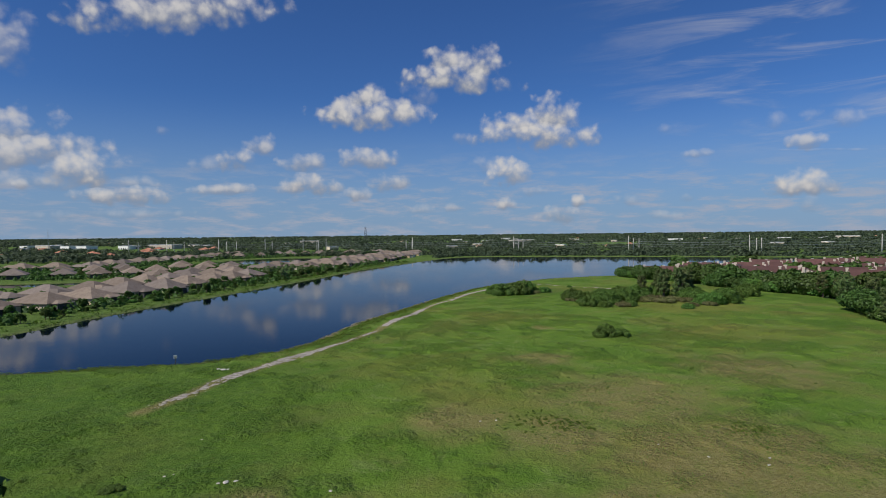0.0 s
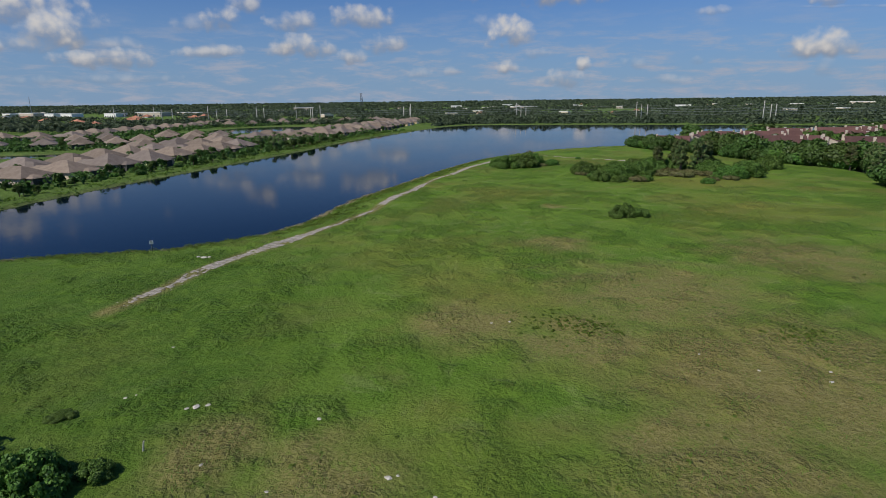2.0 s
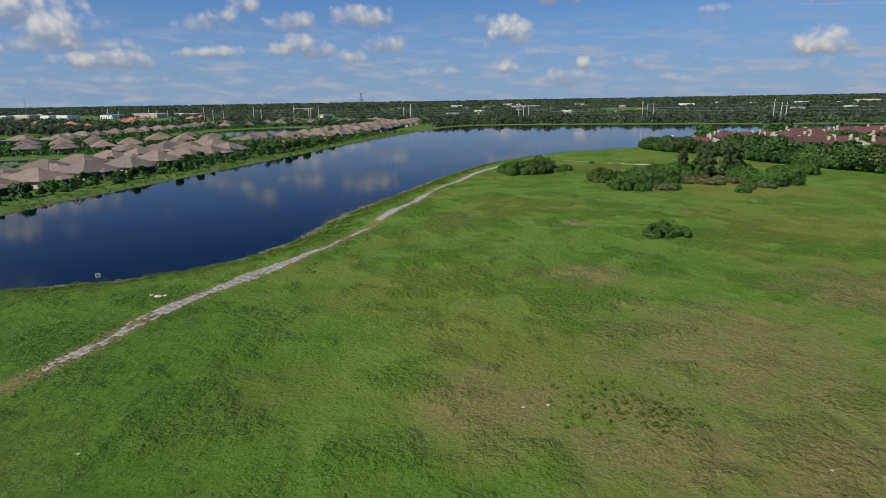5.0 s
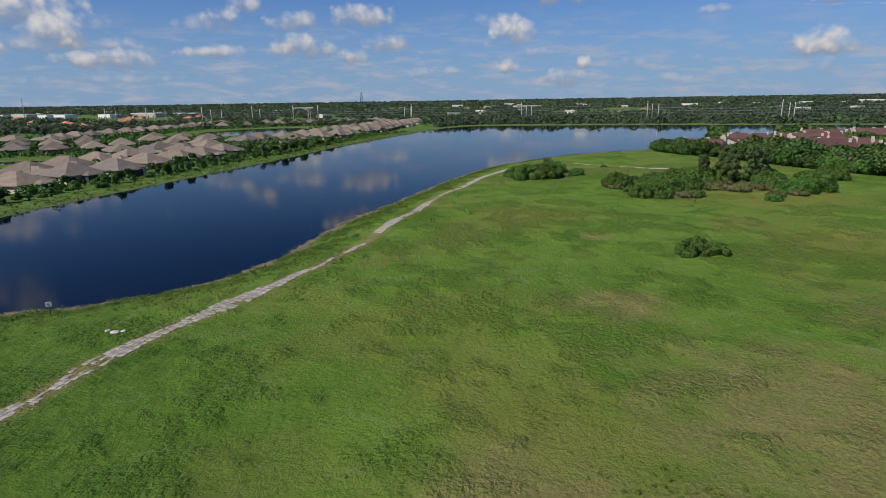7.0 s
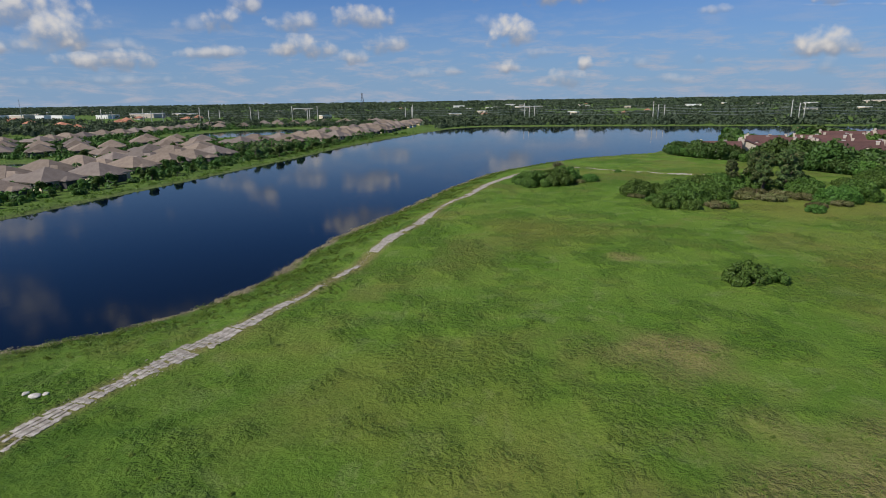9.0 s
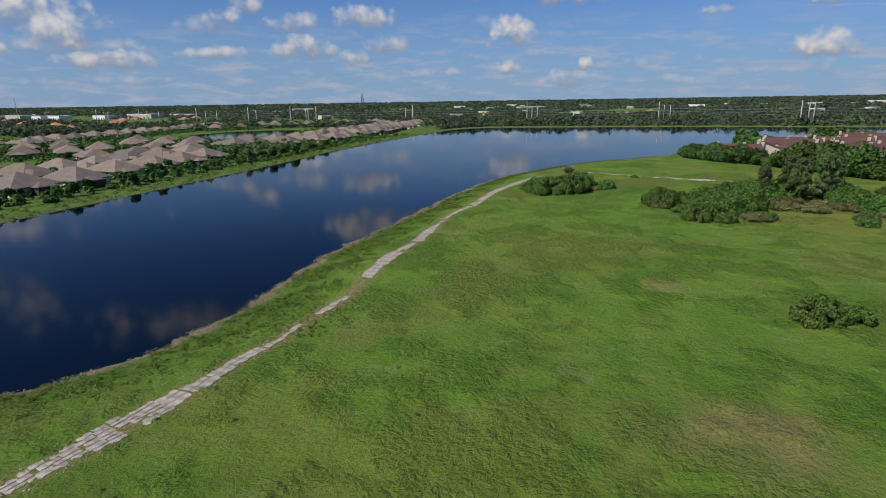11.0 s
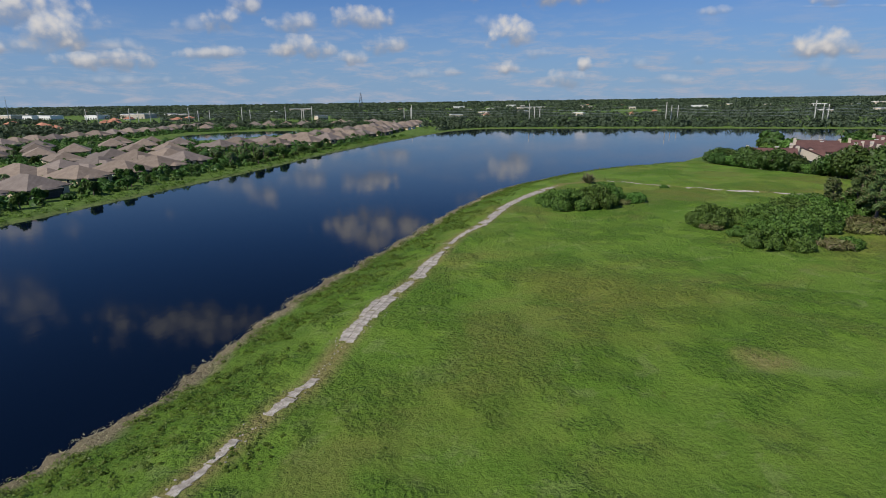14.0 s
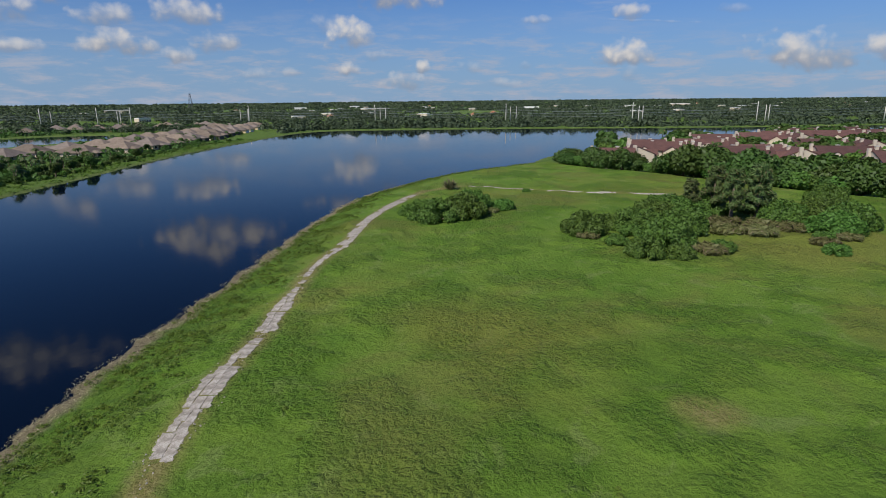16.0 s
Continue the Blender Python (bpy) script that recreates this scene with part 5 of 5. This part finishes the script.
for k, (x, y) in enumerate(FAR_HOMES):
    pick_copy((HALLS[2], CLAY_VILLAS[1], HALLS[2])[k % 3], pose(x, y, height(x, y) + 0.2, 0, 0, g.uniform(-40, 40)) @ Matrix.Diagonal((0.7, 0.7, 0.8, 1)))

# ---- woods to the skyline ----


def far_woods():
    g = np.random.default_rng(21)
    xs, ys, rs, hs = [], [], [], []

    def scatter(n, y0, y1, wide, r0, r1, tall):
        u = g.uniform(0, 1, n)
        y = y0 * (y1 / y0) ** u
        x = g.uniform(-wide, wide + 0.45, n) * y
        xs.append(x), ys.append(y), rs.append(g.uniform(r0, r1, n)), hs.append(g.uniform(0.75, 1.25, n) * tall)

    scatter(6800, 560, 1250, 1.05, 1.8, 5.2, 5.6)
    scatter(6000, 1100, 2600, 1.05, 3.6, 7, 6.5)
    scatter(6500, 2300, 4000, 1.05, 6, 12, 7.0)
    scatter(2600, 3900, 4850, 1.05, 7, 14, 7.0)
    x, y, r, h = (np.concatenate(v) for v in (xs, ys, rs, hs))
    p = np.stack([x, y], 1)
    keep = shore_gap(p) > 16
    near_house = np.array([np.hypot(houses[:, 0] - a, houses[:, 1] - b).min() if b < 900 and a < 60 else 99 for a, b in p])
    keep &= (near_house > 15) & ~((x < 60) & (x > -280) & (y < 640)) & ~((x < 400) & (x > 90) & (y < 420))
    for a, b in FAR_HOMES:
        keep &= ~((np.abs(x - a * y / b) < 13) & (y > b - 45) & (y < b + 14))
    keep &= (line_distance(p, LINE_R) > 30) | (g.uniform(0, 1, len(x)) < 0.35)
    glade = ripple(x, y, 0.006, 1.0) + 0.6 * ripple(x, y, 0.021, 4.0)
    keep &= (glade < 0.55) | (y > 2500)
    x, y, r, h = x[keep], y[keep], r[keep], h[keep]
    near = y < 1000
    out = []
    for sel, n, leaf in ((near, 24, 0.50), (~near & (y < 1900), 17, 0.62), (y >= 1900, 9, 0.72)):
        m = int(sel.sum())
        d = g.normal(0, 1, (m, n, 3))
        d /= np.linalg.norm(d, axis=2, keepdims=True)
        d[..., 2] = np.abs(d[..., 2]) * 1.05 - 0.12
        lump = 1 + 0.28 * np.sin(d[..., 0] * 5 + x[sel][:, None]) * np.sin(d[..., 1] * 5 + y[sel][:, None])
        c = np.stack([x[sel], y[sel], land(np.stack([x[sel], y[sel]], 1)) + 0.35 * h[sel]], 1)[:, None]
        s = np.stack([r[sel], r[sel], 0.65 * h[sel]], 1)[:, None]
        pts = c + d * s * lump[..., None]
        size = np.repeat(r[sel], n) * leaf
        q = leaf_quads(pts.reshape(-1, 3), d.reshape(-1, 3) * (1, 1, 1.2), 1.0, 5)
        mid = pts.reshape(-1, 1, 3)
        out.append(mid + (q - mid) * size[:, None, None])
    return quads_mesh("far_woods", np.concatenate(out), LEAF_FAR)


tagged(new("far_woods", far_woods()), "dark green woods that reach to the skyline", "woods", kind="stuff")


def bank_scrub(name, count, seed, label):
    """Shrubby growth on the far bank, in front of the woods."""
    g = np.random.default_rng(seed)
    line = rounded(np.array(FAR_SHORE + LEFT_SHORE[:1], float), False, 2)
    run2 = np.r_[0, np.cumsum(np.hypot(*np.diff(line, axis=0).T))]
    q = g.uniform(0, run2[-1], count)
    p = np.stack([np.interp(q, run2, line[:, 0]), np.interp(q, run2, line[:, 1])], 1)
    p += np.stack([g.uniform(-4, 4, count), g.uniform(10, 42, count)], 1)
    p = p[shore_gap(p) > 8]
    r = g.uniform(1.5, 3.4, len(p))
    n = 30
    d = g.normal(0, 1, (len(p), n, 3))
    d /= np.linalg.norm(d, axis=2, keepdims=True)
    d[..., 2] = np.abs(d[..., 2])
    pts = np.column_stack([p, land(p)])[:, None] + d * np.stack([r, r, r * 1.3], 1)[:, None]
    q4 = leaf_quads(pts.reshape(-1, 3), d.reshape(-1, 3), 1.4, seed)
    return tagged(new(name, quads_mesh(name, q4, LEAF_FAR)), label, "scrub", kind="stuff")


bank_scrub("bank_scrub", 900, 31, "dark scrub and low trees along the far bank")


def bank_growth():
    """Low green clumps on the grassy bank below the villas."""
    g = np.random.default_rng(33)
    n = 800
    q = g.uniform(0, seg_left[-1], n)
    p = np.stack([np.interp(q, seg_left, left[:, 0]), np.interp(q, seg_left, left[:, 1])], 1) - np.stack([g.uniform(-1, 12, n), g.uniform(-2, 2, n)], 1)
    d = shore_gap(p)
    p = p[(d > 0.3) & (d < 10)]
    r = g.uniform(0.3, 1.0, len(p))
    d = g.normal(0, 1, (len(p), 14, 3))
    d /= np.linalg.norm(d, axis=2, keepdims=True)
    d[..., 2] = np.abs(d[..., 2]) * 0.8
    pts = np.column_stack([p, land(p)])[:, None] + d * r[:, None, None]
    q4 = leaf_quads(pts.reshape(-1, 3), d.reshape(-1, 3) + (0, 0, 0.6), 0.30, 34)
    return tagged(new("bank_growth", quads_mesh("bank_growth", q4, WEED)), "low green growth on the villas' lake bank", "weeds", kind="stuff")


bank_growth()

# ---- meadow growth ----


def blades(points, tall, wide, lean, seed):
    """Narrow upright blades, each a bent four-cornered leaf."""
    g = np.random.default_rng(seed)
    n = len(points)
    a = g.uniform(0, 2 * np.pi, n)
    side = np.stack([np.cos(a), np.sin(a), 0 * a], 1)
    t = (tall * g.uniform(0.5, 1.3, n))[:, None]
    w = (wide * g.uniform(0.7, 1.3, n))[:, None]
    tip = np.column_stack([g.normal(0, lean, (n, 2)), np.ones(n)]) * t
    mid = points + tip * 0.5
    return np.stack([points - side * w * 0.4, mid + side * w * 0.6, points + tip, mid - side * w * 0.6], 1)


def meadow_points(n, box, seed):
    g = np.random.default_rng(seed)
    p = np.stack([g.uniform(box[0], box[1], n), g.uniform(box[2], box[3], n)], 1)
    ok = (shore_gap(p) > 1.2) & (line_distance(p, PATHLINE) > 1.1) & (field_gap(p) < -1)
    return p[ok]


def make_grass():
    p = np.concatenate([meadow_points(190000, (-62, 72, 28, 160), 41), meadow_points(40000, (-45, 100, 160, 240), 42)])
    g = np.random.default_rng(43)
    p = p[tufty(p) + g.normal(0, 0.35, len(p)) > 0.35]
    pts = np.column_stack([p, land(p) - 0.03])
    return tagged(new("meadow_grass", quads_mesh("meadow_grass", blades(pts, 0.17, 0.06, 1.2, 44), GRASS)), "uneven knee-high green and straw meadow grass", "grass", kind="stuff")


make_grass()


def make_weeds():
    """Leafy clumps on the lake bank and in patches of the meadow."""
    g = np.random.default_rng(51)
    line = rounded(np.array(NEAR_SHORE[2:], float), False, 2)
    run2 = np.r_[0, np.cumsum(np.hypot(*np.diff(line, axis=0).T))]
    n = 8000
    q = g.uniform(0, run2[-1], n)
    p = np.stack([np.interp(q, run2, line[:, 0]), np.interp(q, run2, line[:, 1])], 1) + g.uniform(-11, 11, (n, 2))
    d = shore_gap(p)
    ok = (d > 0.8) & (d < 11) & (line_distance(p, PATHLINE) > 2.0) & (field_gap(p) < 0)
    ok &= ripple(p[:, 0], p[:, 1], 0.45, 1.0) + 0.5 * ripple(p[:, 0], p[:, 1], 1.3, 3.0) + 0.35 * step(-np.abs(d - 4), -3, 0) > -0.25
    bank = p[ok]
    spots = [(13.7, 70.8, 4), (18, 69, 3), (-14.4, 126, 2), (38, 66, 3)]
    extra = np.concatenate([np.array((x, y)) + g.normal(0, r * 0.55, (int(16 * r), 2)) for x, y, r in spots])
    wide = meadow_points(500, (-50, 65, 35, 200), 52)
    size = np.r_[g.uniform(0.18, 0.62, len(bank)), g.uniform(0.08, 0.2, len(extra)), g.uniform(0.08, 0.2, len(wide))]
    p = np.concatenate([bank, extra, wide])
    k = 26
    d = g.normal(0, 1, (len(p), k, 3))
    d /= np.linalg.norm(d, axis=2, keepdims=True)
    d[..., 2] = np.abs(d[..., 2]) * 0.8
    pts = np.column_stack([p, land(p)])[:, None] + d * (size * g.uniform(0.7, 1.3, len(p)))[:, None, None]
    q4 = leaf_quads(pts.reshape(-1, 3), d.reshape(-1, 3) * 0.5 + (0, 0, 0.8), 0.12, 53)
    return tagged(new("bank_weeds", quads_mesh("bank_weeds", q4, WEED)), "lush green weeds on the lake bank and in the meadow", "weeds", kind="stuff")


make_weeds()


def make_reeds():
    g = np.random.default_rng(61)
    line = rounded(np.array(NEAR_SHORE[2:], float), False, 2)
    run2 = np.r_[0, np.cumsum(np.hypot(*np.diff(line, axis=0).T))]
    n = 60000
    q = g.uniform(0, run2[-1], n)
    p = np.stack([np.interp(q, run2, line[:, 0]), np.interp(q, run2, line[:, 1])], 1) + g.normal(0, 2.0, (n, 2))
    d = shore_gap(p)
    p = p[(d > -0.9) & (d < 1.9) & (ripple(p[:, 0], p[:, 1], 0.8, 2.0) + g.normal(0, 0.4, n) > -0.25)]
    pts = np.column_stack([p, np.maximum(land(p), WATER_Z) - 0.05])
    return tagged(new("shore_reeds", quads_mesh("shore_reeds", blades(pts, 0.14, 0.06, 1.6, 62), REED)), "brown trampled reeds along the waterline", "reeds", kind="stuff")


make_reeds()

# ---- stones, posts ----


def stone(size, seed, label):
    g = np.random.default_rng(seed)
    bm = bmesh.new()
    bmesh.ops.create_icosphere(bm, subdivisions=2, radius=size)
    for v in bm.verts:
        v.co *= 1 + 0.3 * noise.noise(v.co * (1.4 / size) + Vector((seed, 0, 0)))
        v.co.z *= 0.4
        v.co.x *= 1.35
    me = bpy.data.meshes.new("stone")
    bm.to_mesh(me)
    bm.free()
    me.materials.append(ROCK)
    return tagged(new("stone", me), label, "stone", "pale stones in the meadow")


g = np.random.default_rng(71)
for k, (x, y, s) in enumerate([(-17.3, 53.9, 0.5), (-16.5, 54.2, 0.32), (-17.9, 53.6, 0.3), (-7.3, 51.9, 0.3), (-1.6, 45.2, 0.38), (-1.0, 45.4, 0.2), (1.4, 43.1, 0.25), (-23.9, 55.9, 0.28), (-23.2, 56.3, 0.2),
                              (34.7, 56.5, 0.3), (7.5, 70.8, 0.25), (9.5, 71.0, 0.3), (30, 59, 0.25), (36, 58.5, 0.3), (-34.4, 99.0, 0.85), (-35.4, 99.4, 0.5), (-33.7, 99.3, 0.45), (-14, 46.5, 0.25), (-9, 44, 0.22), (26, 62, 0.22), (-24.5, 66, 0.25), (-37, 79, 0.2)]):
    s *= 0.5
    ob = stone(s, k + 1, "rough white limestone lying in the grass")
    ob.matrix_basis = pose(x, y, height(x, y) + s * 0.12, g.uniform(-8, 8), g.uniform(-8, 8), g.uniform(0, 360))

sign = empty("sign_post", "small white notice board on a post by the water", "sign")
part("post", Solid().tube([(0, 0, -0.4), (0, 0, 1.7)], [0.07, 0.06], 8).mesh("post", DARK_STEEL), sign)
board = part("board", Solid().box(-0.30, 0.30, -0.07, -0.03, 1.25, 1.80).mesh("board", TRIM), sign, "white board")
for z, w in ((1.65, 0.20), (1.50, 0.22), (1.36, 0.16)):
    part("text_bar", Solid().box(-w, w, -0.08, -0.072, z, z + 0.06).mesh("text_bar", DARK_STEEL), board)
sign.matrix_basis = pose(-45.6, 105.6, height(-45.6, 105.6), 0, 0, 22)
stake = tagged(new("stake", Solid().tube([(0, 0, -0.3), (0.05, 0, 0.9)], [0.07, 0.05], 8).mesh("stake", ROCK)), "bleached wooden stake leaning in the grass", "stake")
stake.matrix_basis = pose(-18.8, 48.5, height(-18.8, 48.5), 8, 12, 0)
for k, (x, y) in enumerate([(55, 293.5), (57, 294.5), (70, 301.5), (72, 302.5), (76, 304)]):
    p = empty("fence_post", "short dark wooden post by the water", "post", "posts on the lake bank", pose(x, y, height(x, y)))
    part("shaft", Solid().tube([(0, 0, -0.3), (0, 0, 1.1)], [0.12, 0.1], 8).mesh("shaft", BARK), p)

# ---- old path of broken paving ----
# along the path: y, width in metres, share of the slabs that is left
WIDTHS = [(75, 0.6, 0.5), (79, 0.6, 0.45), (80, 1.9, 0.95), (84, 1.6, 0.8), (88, 1.6, 0.62), (92, 2.6, 0.62), (94.5, 2.2, 0.85), (96.5, 1.8, 0.97), (100.5, 1.45, 0.95), (104, 2.2, 0.9),
          (106, 3.2, 0.85), (109, 3.0, 0.9), (112, 1.9, 0.97), (117, 1.6, 0.97), (120.5, 1.35, 0.95), (122.5, 0.7, 0.65), (126, 0.6, 0.5), (130, 1.1, 0.55), (135, 1.0, 0.5), (136.6, 0.4, 0.4), (137.2, 0, 0),
          (142.4, 0, 0), (142.8, 1.1, 0.7), (144.6, 1.9, 0.97), (148, 1.7, 0.97), (152, 2.35, 0.97), (156, 2.0, 0.96), (160.5, 1.4, 0.92), (162.8, 0.9, 0.6)]
WIDTHS += [(163.2, 0, 0), (164.6, 0, 0), (164.8, 2.1, 0.9), (168, 1.8, 0.97), (173, 1.7, 0.95), (176.5, 0.9, 0.65), (186, 0.9, 0.6), (192, 1.1, 0.7), (196, 1.7, 0.9), (200, 2.1, 0.95), (213, 2.0, 0.95), (236, 2.1, 0.96), (243, 1.6, 0.8), (246, 0, 0)]


def slab_mesh(cx, cy, pts):
    """One slab: a flat irregular top with bevelled rim and sides."""
    pts = np.asarray(pts) - (cx, cy)
    z = [height(cx + x, cy + y) for x, y in pts]
    z0 = float(np.mean(z))
    n = len(pts)
    top = [(0.97 * x, 0.97 * y, zz - z0 + 0.040) for (x, y), zz in zip(pts, z)]
    rim = [(x, y, zz - z0 + 0.030) for (x, y), zz in zip(pts, z)]
    low = [(x, y, zz - z0 - 0.10) for (x, y), zz in zip(pts, z)]
    faces = [tuple(range(n))]
    for a, b in ((0, n), (n, 2 * n)):
        faces += [(b + i, b + (i + 1) % n, a + (i + 1) % n, a + i) for i in range(n)]
    return top + rim + low, faces, z0


def make_path():
    g = np.random.default_rng(81)
    seg = np.r_[0, np.cumsum(np.hypot(*np.diff(PATHLINE, axis=0).T))]
    curve = rounded(PATHLINE, False, 2)
    seg = np.r_[0, np.cumsum(np.hypot(*np.diff(curve, axis=0).T))]

    def at(q, off):
        x, y = np.interp(q, seg, curve[:, 0]), np.interp(q, seg, curve[:, 1])
        x1, y1 = np.interp(q + 1, seg, curve[:, 0]), np.interp(q + 1, seg, curve[:, 1])
        d = np.array([x1 - x, y1 - y])
        d /= np.hypot(*d) + 1e-9
        return np.array([x - d[1] * off, y + d[0] * off])

    root = tagged(new("path"), "old footpath of cracked pale paving overgrown by grass", "path", kind="structure")
    pieces = []
    table = np.array(WIDTHS)
    profile = lambda q: (np.interp(at(q, 0)[1], table[:, 0], table[:, 1]), np.interp(at(q, 0)[1], table[:, 0], table[:, 2]))
    q = 0.3
    while q < seg[-1] - 12:
        wide, full = profile(q)
        length = g.uniform(0.7, 1.4) if at(q, 0)[1] < 111 else g.uniform(0.9, 2.4)
        if wide < 0.3:
            q += length
            continue
        lanes = max(1, int(round(wide / (0.55 if at(q, 0)[1] < 111 else 0.80))))
        wide *= g.uniform(0.86, 1.14)
        sway = g.uniform(-0.12, 0.12)
        cuts = [-wide / 2 + sway + wide * j / lanes + (g.uniform(-0.10, 0.10) if 0 < j < lanes else 0) for j in range(lanes + 1)]
        for j in range(lanes):
            if g.uniform() > (1.0 if full > 0.94 and 0 < j < lanes - 1 else full):
                continue
            shift = g.uniform(-0.3, 0.3)
            gap = 0.045 if at(q, 0)[1] < 111 else 0.012 if full > 0.9 else 0.04
            q0, q1, o0, o1 = q + shift + gap, q + length + shift * 0.4 - gap, cuts[j] + max(gap, 0.025) * g.uniform(0.5, 1.6), cuts[j + 1] - max(gap, 0.025) * g.uniform(0.5, 1.6)
            if o1 - o0 < 0.18 or q1 - q0 < 0.25:
                continue
            c = [(q0, o0), (q1, o0), (q1, o1), (q0, o1)]
            ring = []
            for k in range(4):
                p0, p1 = np.array(c[k]), np.array(c[(k + 1) % 4])
                rough = 0.17 if (k == 0 and j == 0) or (k == 2 and j == lanes - 1) else 0.045
                ring.append(p0 + g.uniform(-0.05, 0.05, 2))
                for t in (0.2, 0.4, 0.6, 0.8):
                    ring.append(p0 + (p1 - p0) * t + g.uniform(-rough, rough, 2) * (0.35, 1.0))
            world = [at(*m) for m in ring]
            pieces.append((np.mean(world, 0), world[::-1]))
        q += length
    pieces.sort(key=lambda p: abs(p[0][1] - 150))
    rest = Solid()
    for n, (c, ring) in enumerate(pieces):
        v, f, z0 = slab_mesh(c[0], c[1], ring)
        if n < 290:
            part("slab", mesh_of("slab", v, f, SLAB), root, "", pose(c[0], c[1], z0 + g.uniform(-0.008, 0.012), g.uniform(-0.3, 0.3), g.uniform(-0.3, 0.3), 0))
        else:
            rest.add([(x + c[0], y + c[1], z + z0) for x, y, z in v], f)
    tagged(part("paving_rest", rest.mesh("paving_rest", SLAB), root), kind="stuff")
    # crumbs and gravel beside the slabs
    crumbs = Solid()
    for k in range(700):
        q = g.uniform(0, seg[-1] - 10)
        off = g.normal(0, 0.15 + 0.40 * profile(q)[0])
        x, y = at(q, off)
        r, z = g.uniform(0.03, 0.10), height(x, y)
        w = [(x + r * math.cos(t) * g.uniform(.7, 1.2), y + r * math.sin(t) * g.uniform(.7, 1.2), z + 0.05) for t in (0, 1.3, 2.5, 3.8, 5.0)]
        crumbs.add(w + [(x, y, z + 0.07)] + [(a, b, z - 0.03) for a, b, _ in w], [(i, (i + 1) % 5, 5) for i in range(5)] + [(i + 6, (i + 1) % 5 + 6, (i + 1) % 5, i) for i in range(5)])
    tagged(part("gravel", crumbs.mesh("gravel", SLAB), root), kind="stuff")
    # sandy trail across the meadow
    line = rounded(TRAIL, False, 2)
    v, f = [], []
    for i, (x, y) in enumerate(line):
        d = line[min(i + 1, len(line) - 1)] - line[max(i - 1, 0)]
        d /= np.hypot(*d)
        w = 0.5 * (1 + 0.45 * math.sin(i * 1.7))
        for sgn in (-1, 1):
            px, py = x - d[1] * w * sgn, y + d[0] * w * sgn
            v.append((px, py, height(px, py) + 0.05))
            v.append((px - d[1] * 0.15 * sgn, py + d[0] * 0.15 * sgn, height(px, py) - 0.1))
        if i and i % 6 != 2:
            b = 4 * i
            f += [(b - 4, b - 2, b + 2, b), (b - 3, b - 4, b, b + 1), (b - 2, b - 1, b + 3, b + 2)]
    tagged(new("trail", mesh_of("trail", v, f, SLAB)), "narrow pale sandy trail across the meadow", "trail", kind="structure")


make_path()
